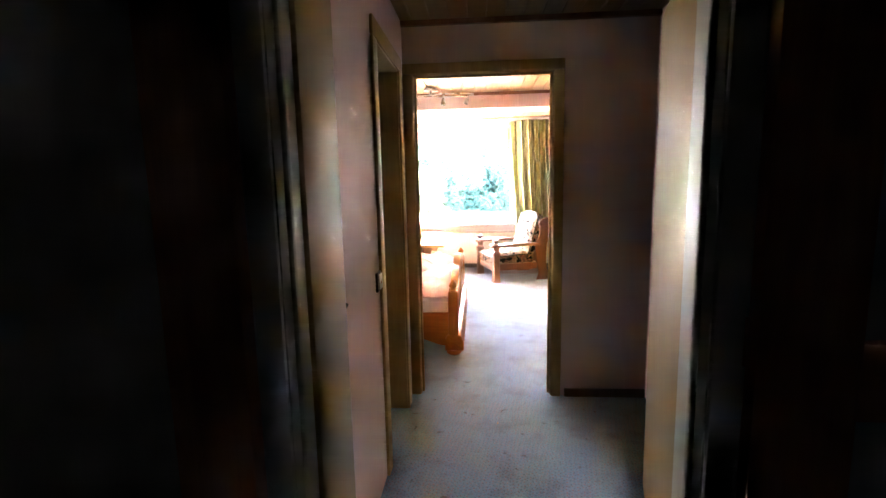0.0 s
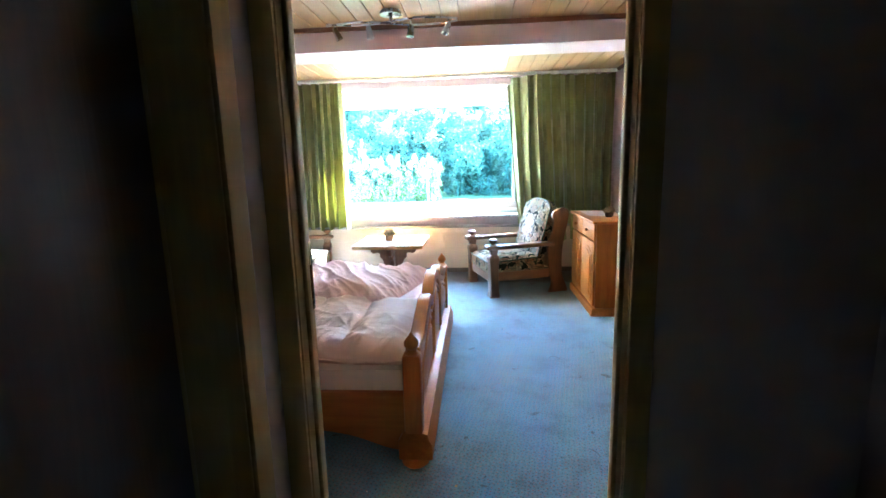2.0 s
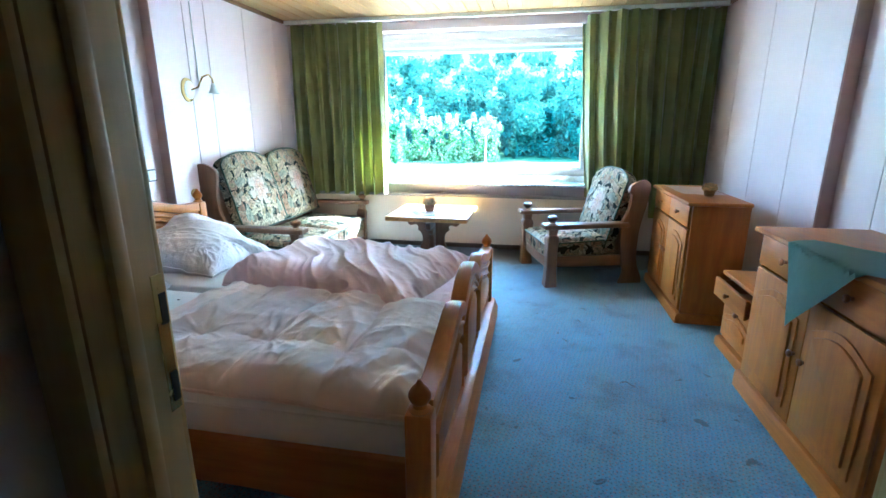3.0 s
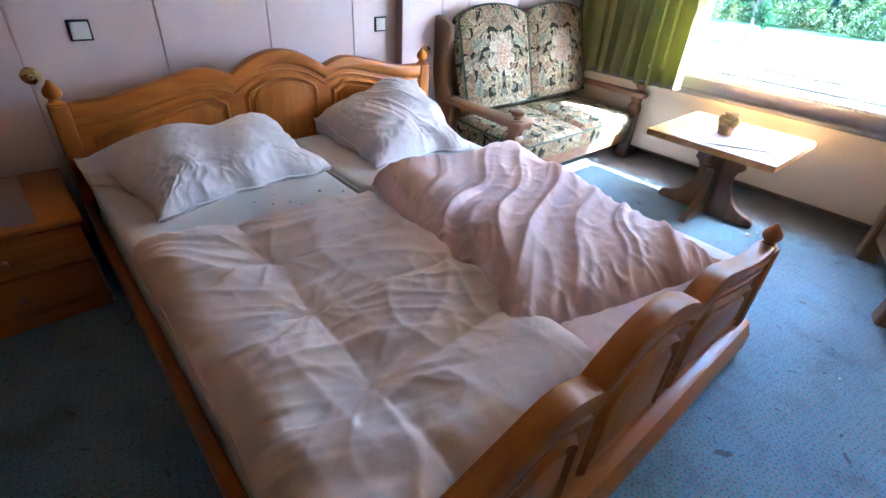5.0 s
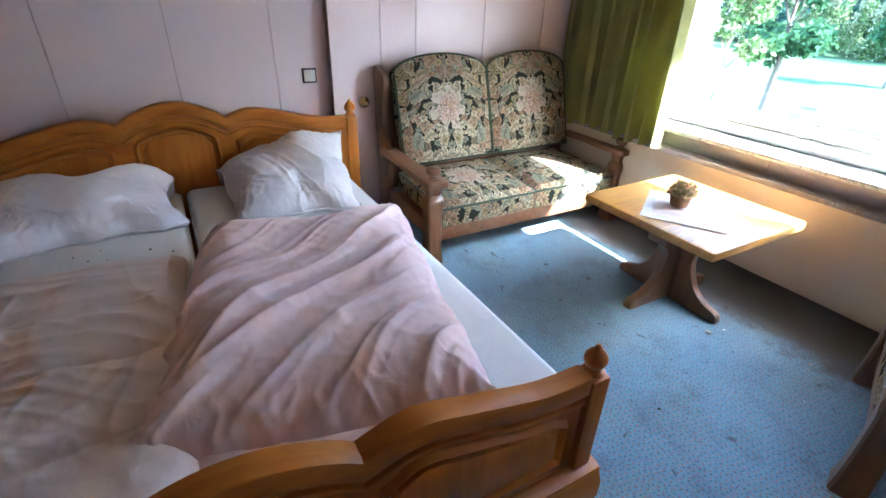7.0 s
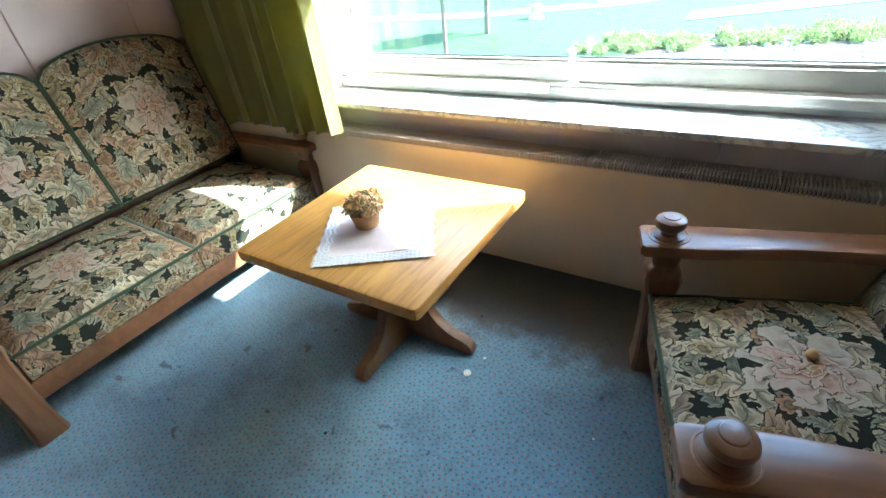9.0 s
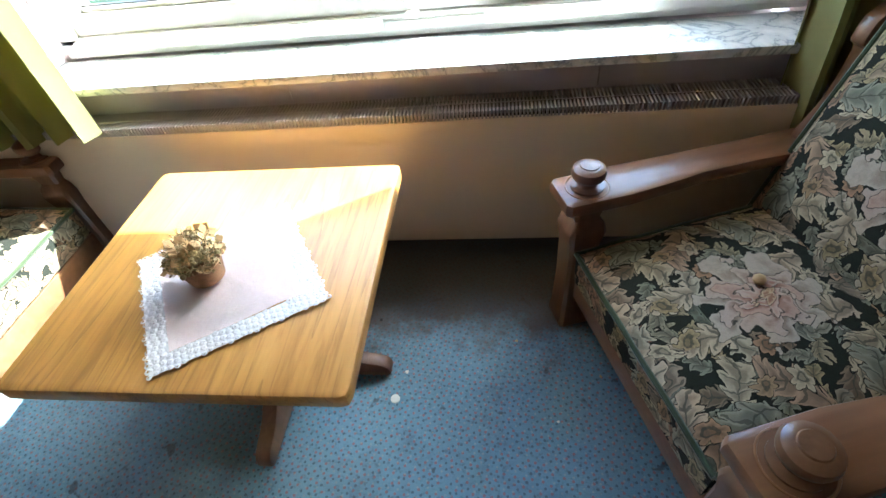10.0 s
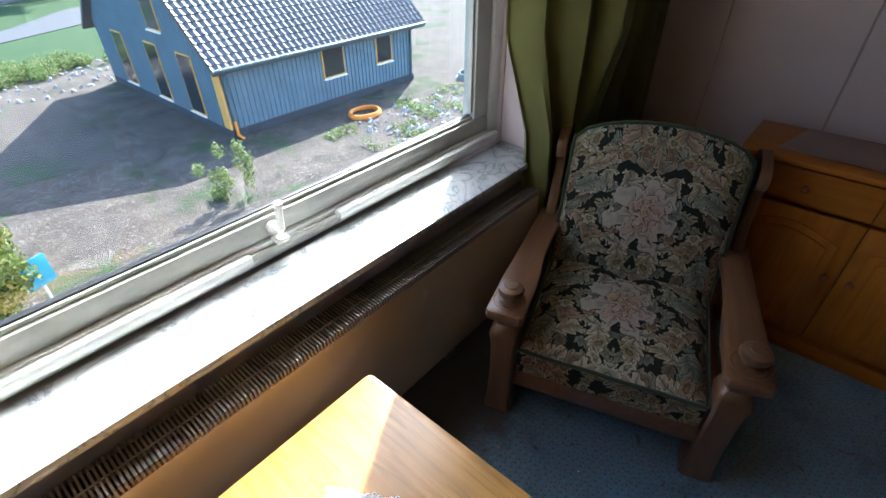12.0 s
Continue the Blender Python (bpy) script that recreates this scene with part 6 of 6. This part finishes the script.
def house_window(x0, x1, y0, y1, z0, z1, face):
    bm = bmesh.new()
    if face == "y":
        box(bm, (x0, HY - 0.055, z0), (x1, HY - 0.005, z1))
        g = ((x0 + 0.05, HY - 0.062, z0 + 0.05), (x1 - 0.05, HY - 0.056, z1 - 0.05))
        s = ((x0 - 0.03, HY - 0.12, z0 - 0.05), (x1 + 0.03, HY - 0.057, z0))
    else:
        box(bm, (HX - 0.055, y0, z0), (HX - 0.005, y1, z1))
        g = ((HX - 0.062, y0 + 0.05, z0 + 0.05), (HX - 0.056, y1 - 0.05, z1 - 0.05))
        s = ((HX - 0.12, y0 - 0.03, z0 - 0.05), (HX - 0.057, y1 + 0.03, z0))
    w = part("window", bm, TIMBER_RAW, house, "house window in a raw timber frame")
    b2 = bmesh.new()
    box(b2, *g)
    part("pane", b2, DARKGLASS, w)
    b3 = bmesh.new()
    box(b3, *s)
    part("sill", b3, WHITE, w)


for x0, x1 in ((9.75, 10.75), (12.35, 13.2)):
    house_window(x0, x1, 0, 0, GZ + 1.05, GZ + 2.15, "y")
for y0 in (24.1, 26.6, 29.6):
    house_window(0, 0, y0, y0 + 1.0, GZ + 0.4, GZ + 2.35, "x")
house_window(0, 0, 25.7, 26.7, -1.75, -0.4, "x")

# hose coil, road sign, cable drum of grey pipe
bm = bmesh.new()
for k in range(6):
    r = 0.62 - 0.03 * (k % 3)
    tube(bm, [(10.1 + r * math.cos(a / 20 * 2 * math.pi), 20.9 + 0.8 * r * math.sin(a / 20 * 2 * math.pi), GZ + 0.05 + 0.05 * (k // 2) + 0.01 * math.sin(a)) for a in range(21)], 0.035, 6)
single("hose_coil", bm, ORANGE, "coil of orange pipe lying on the bare ground", "pipe coil")
bm = bmesh.new()
for k in range(5):
    r = 0.8 - 0.04 * k
    tube(bm, [(16.0 + r * math.cos(a / 20 * 2 * math.pi), 20.6 + 0.7 * r * math.sin(a / 20 * 2 * math.pi), GZ + 0.12 + 0.05 * k) for a in range(21)], 0.03, 6)
single("hose_coil", bm, STEEL_SILL, "coil of pale grey pipe lying on rubble", "pipe coil")
sign = thing("road_sign", "small blue road sign on a white post", "sign", pose(-0.55, 18.0, GZ, 0, 0, 20))
bm = bmesh.new()
tube(bm, [(0, 0, 0), (0, 0, 0.91)], 0.03)
part("post", bm, WHITE, sign)
bm = bmesh.new()
box(bm, (-0.25, -0.05, 0.41), (0.25, -0.03, 1.01), 0.01)
part("plate", bm, paint("sign_blue", (0.05, 0.35, 0.50), 0.4, 0.05), sign, "blue sign plate")
# street lamp
sl = thing("street_lamp", "white garden lamp post with a flared shade", "street lamp", pose(-7.15, 75.9, GZ))
bm = bmesh.new()
tube(bm, [(0, 0, 0), (0, 0, 4.6)], [0.12, 0.08])
part("pole", bm, WHITE, sl)
bm = bmesh.new()
lathe(bm, [(0.1, 4.5), (0.35, 4.75), (0.66, 5.2), (0.64, 5.32), (0.1, 5.4)], seg=16)
part("shade", bm, WHITE, sl)


# greenery
def leaf_cloud(name, material, blobs, count, size, seed, parent=None, label="", flat=0.0):
    """Many small leaf blades scattered through rough clumps."""
    rng = np.random.default_rng(seed)
    b = np.array(blobs)                      # x y z rx ry rz
    idx = rng.choice(len(b), count, p=(b[:, 3] * b[:, 4] * b[:, 5]) / (b[:, 3] * b[:, 4] * b[:, 5]).sum())
    d = rng.normal(size=(count, 3))
    d /= np.linalg.norm(d, axis=1)[:, None]
    r = rng.uniform(0.35, 1.0, count) ** 0.5
    lump = 0.75 + 0.35 * np.sin(d[:, 0] * 5 + idx) * np.cos(d[:, 1] * 4 + 2 * idx)
    p = b[idx, :3] + d * b[idx, 3:] * (r * lump)[:, None]
    u = rng.normal(size=(count, 3))
    u /= np.linalg.norm(u, axis=1)[:, None]
    w = np.cross(u, rng.normal(size=(count, 3)))
    w /= np.linalg.norm(w, axis=1)[:, None]
    s = size * rng.uniform(0.6, 1.4, count)[:, None]
    quad = np.stack([p - u * s, p + w * s * 0.5, p + u * s, p - w * s * 0.5], 1).reshape(-1, 3)
    me = bpy.data.meshes.new(name)
    me.from_pydata(quad.tolist(), [], np.arange(4 * count).reshape(-1, 4).tolist())
    me.materials.append(material)
    ob = new(name, me)
    ob.parent = parent
    return tagged(ob, label)


def tree(x, y, h, r, seed, material, label, trunk=0.25, n=2600, size=0.22):
    rnd = random.Random(seed)
    ob = thing("tree", label, "tree")
    bm = bmesh.new()
    tube(bm, [(x, y, GZ), (x + 0.1, y, GZ + h * 0.3), (x - 0.1, y + 0.1, GZ + h * 0.6), (x, y, GZ + h * 0.9)], [trunk, trunk * 0.8, trunk * 0.5, trunk * 0.12])
    blobs = []
    for k in range(9):
        a, z = rnd.uniform(0, 6.28), rnd.uniform(0.35, 0.92)
        rr = r * rnd.uniform(0.35, 0.75) * (1.2 - z * 0.6)
        p = (x + rr * math.cos(a), y + rr * math.sin(a), GZ + h * z)
        tube(bm, [(x, y, GZ + h * z * 0.7), ((x + p[0]) / 2, (y + p[1]) / 2, GZ + h * z * 0.9), p], [trunk * 0.35, trunk * 0.2, trunk * 0.06], 6)
        q = r * rnd.uniform(0.35, 0.55)
        blobs.append((*p, q, q, q * 0.8))
    blobs.append((x, y, GZ + h * 0.85, r * 0.5, r * 0.5, h * 0.15))
    part("trunk", bm, BARK, ob)
    leaf_cloud("crown", material, blobs, n, size, seed, ob)
    return ob


# far woods: one mass of leaf clumps in rows
rw = random.Random(31)
blobs = []
for row, (yy, hh) in enumerate(((93, 13), (100, 18), (108, 24), (118, 31))):
    x = -75.0
    while x < 75:
        h = hh * rw.uniform(0.8, 1.15)
        base = GZ + max(0, yy - 95) * 0.22
        for k in range(5):
            z = base + h * (0.12 + 0.19 * k)
            q = rw.uniform(1.5, 4.0) * (1.15 - 0.12 * k)
            blobs.append((x + rw.uniform(-2, 2), yy + rw.uniform(-2.5, 2.5), z, q, q, q * 0.9))
        x += rw.uniform(3.2, 5.0)
woods = leaf_cloud("far_woods", LEAF, blobs, 380000, 0.30, 7)
tagged(woods, "dense green woodland beyond the lawn", "woods", kind="stuff")
blobs, tops = [], []
x = -44.0
while x < -6.5:
    h = rw.uniform(6.5, 10.0)
    yy = 84 + rw.uniform(-1.5, 1.5)
    for k in range(6):
        z = h * (0.08 + 0.15 * k)
        q = rw.uniform(0.9, 1.6) * (1.15 - 0.11 * k)
        blobs.append((x + rw.uniform(-0.9, 0.9), yy, GZ + z, q, q, q * 1.2))
    for k in range(4):
        tops.append((x + rw.uniform(-1.2, 1.2), yy - 0.6, GZ + h * rw.uniform(0.70, 1.0), rw.uniform(0.25, 0.5), 0.35, rw.uniform(0.5, 0.9)))
    x += rw.uniform(0.8, 1.9)
tagged(leaf_cloud("hedge", LEAF_PALE, blobs, 56000, 0.17, 8), "tall light green hedge before the woods", "hedge", kind="stuff")
tagged(leaf_cloud("hedge_blossom", BLOSSOM, tops, 15000, 0.15, 18), "pale blossom spikes along the tall hedge", "blossom", kind="stuff")
tree(9.5, 70, 10.5, 4.6, 3, LEAF, "broad green tree beside the garden path", 0.3, 5000, 0.3)
tree(12.5, 61, 9.0, 4.5, 21, LEAF, "dark leafy tree behind the yard road", 0.25, 6000, 0.26)
tree(-15.5, 37.5, 9.0, 2.6, 5, NEEDLE, "dark conifer at the edge of the lawn", 0.2, 5000, 0.2)
tree(-14.8, 31.0, 8.5, 2.2, 6, LEAF_PALE, "slender pale birch by the house wall", 0.14, 5000, 0.15)
tree(-17.0, 58.0, 6.0, 2.6, 11, NEEDLE, "dark rounded conifer on the lawn", 0.2, 4200, 0.2)
tree(17.5, 27.0, 6.5, 2.4, 12, LEAF_PALE, "light green tree behind the timber house", 0.15, 4000, 0.16)
blobs = [(-1.7 + rw.uniform(-1.2, 1.0), 18.4 + rw.uniform(-1.3, 1.5), GZ + 0.4 + 0.5 * (k % 5), 0.6, 0.6, 0.6) for k in range(22)]
tagged(leaf_cloud("shrub", LEAF_YEL, blobs, 18000, 0.06, 10), "yellow-green garden shrub below the window", "shrub")
blobs = [(3.6 + rw.uniform(-0.75, 0.75), 19.0 + rw.uniform(-0.4, 0.4), GZ + 0.15 + 0.28 * (k % 5), 0.2, 0.2, 0.28) for k in range(14)]
tagged(leaf_cloud("sapling", WEED, blobs, 2400, 0.036, 13), "thin pale sapling growing in the yard", "sapling")
blobs = []
for k in range(110):
    a = rw.random()
    blobs.append((-7 + 13 * a + rw.uniform(-1, 1), 33.5 + 3.5 * a + rw.uniform(-1.4, 1.4), GZ + 0.2, rw.uniform(0.3, 0.8), rw.uniform(0.3, 0.8), rw.uniform(0.2, 0.6)))
for k in range(40):
    blobs.append((rw.uniform(8.0, 18), rw.uniform(17.0, 20.5), GZ + 0.05, rw.uniform(0.2, 0.6), rw.uniform(0.2, 0.6), rw.uniform(0.1, 0.3)))
tagged(leaf_cloud("weeds", WEED, blobs, 46000, 0.05, 14), "strip of wild weeds along the bare yard", "weeds", kind="stuff")
# tree stumps on the lawn and rubble by the house
def stump(x, y, s):
    bm = bmesh.new()
    lathe(bm, [(0.62 * s, 0), (0.45 * s, 0.2 * s), (0.38 * s, 0.5 * s), (0.40 * s, 0.9 * s), (0.1, 0.92 * s)], (x, y, GZ - 0.02), 12)
    for v in bm.verts:
        v.co.x += 0.08 * noise.noise(v.co * 3)
        v.co.z += 0.06 * noise.noise(v.co * 4)
    single("tree_stump", bm, STONE, "weathered grey tree stump on the lawn", "stump", "stumps on the lawn")
stump(-14.2, 42.8, 1.0)
stump(-11.0, 49.0, 1.1)
stump(-13.0, 54.0, 0.8)
bm = bmesh.new()
for k in range(420):
    a = rw.random()
    if k % 3:
        p = Vector((rw.uniform(9, 19), rw.uniform(16.6, 20.6), GZ))
    else:
        p = Vector((-2 + 10 * a + rw.uniform(-2, 2), 32.5 + 3 * a + rw.uniform(-2, 2), GZ))
    r0 = bmesh.ops.create_icosphere(bm, subdivisions=1, radius=rw.uniform(0.05, 0.2))
    bmesh.ops.transform(bm, matrix=Matrix.Translation(p) @ pose(0, 0, 0, rw.uniform(0, 180), rw.uniform(0, 180), 0) @ Matrix.Diagonal((1, 0.7, 0.5, 1)), verts=r0["verts"])
tagged(new("rubble", mesh_of(bm, "rubble", STONE, False)), "loose stones and rubble on the bare yard", "rubble", kind="stuff")
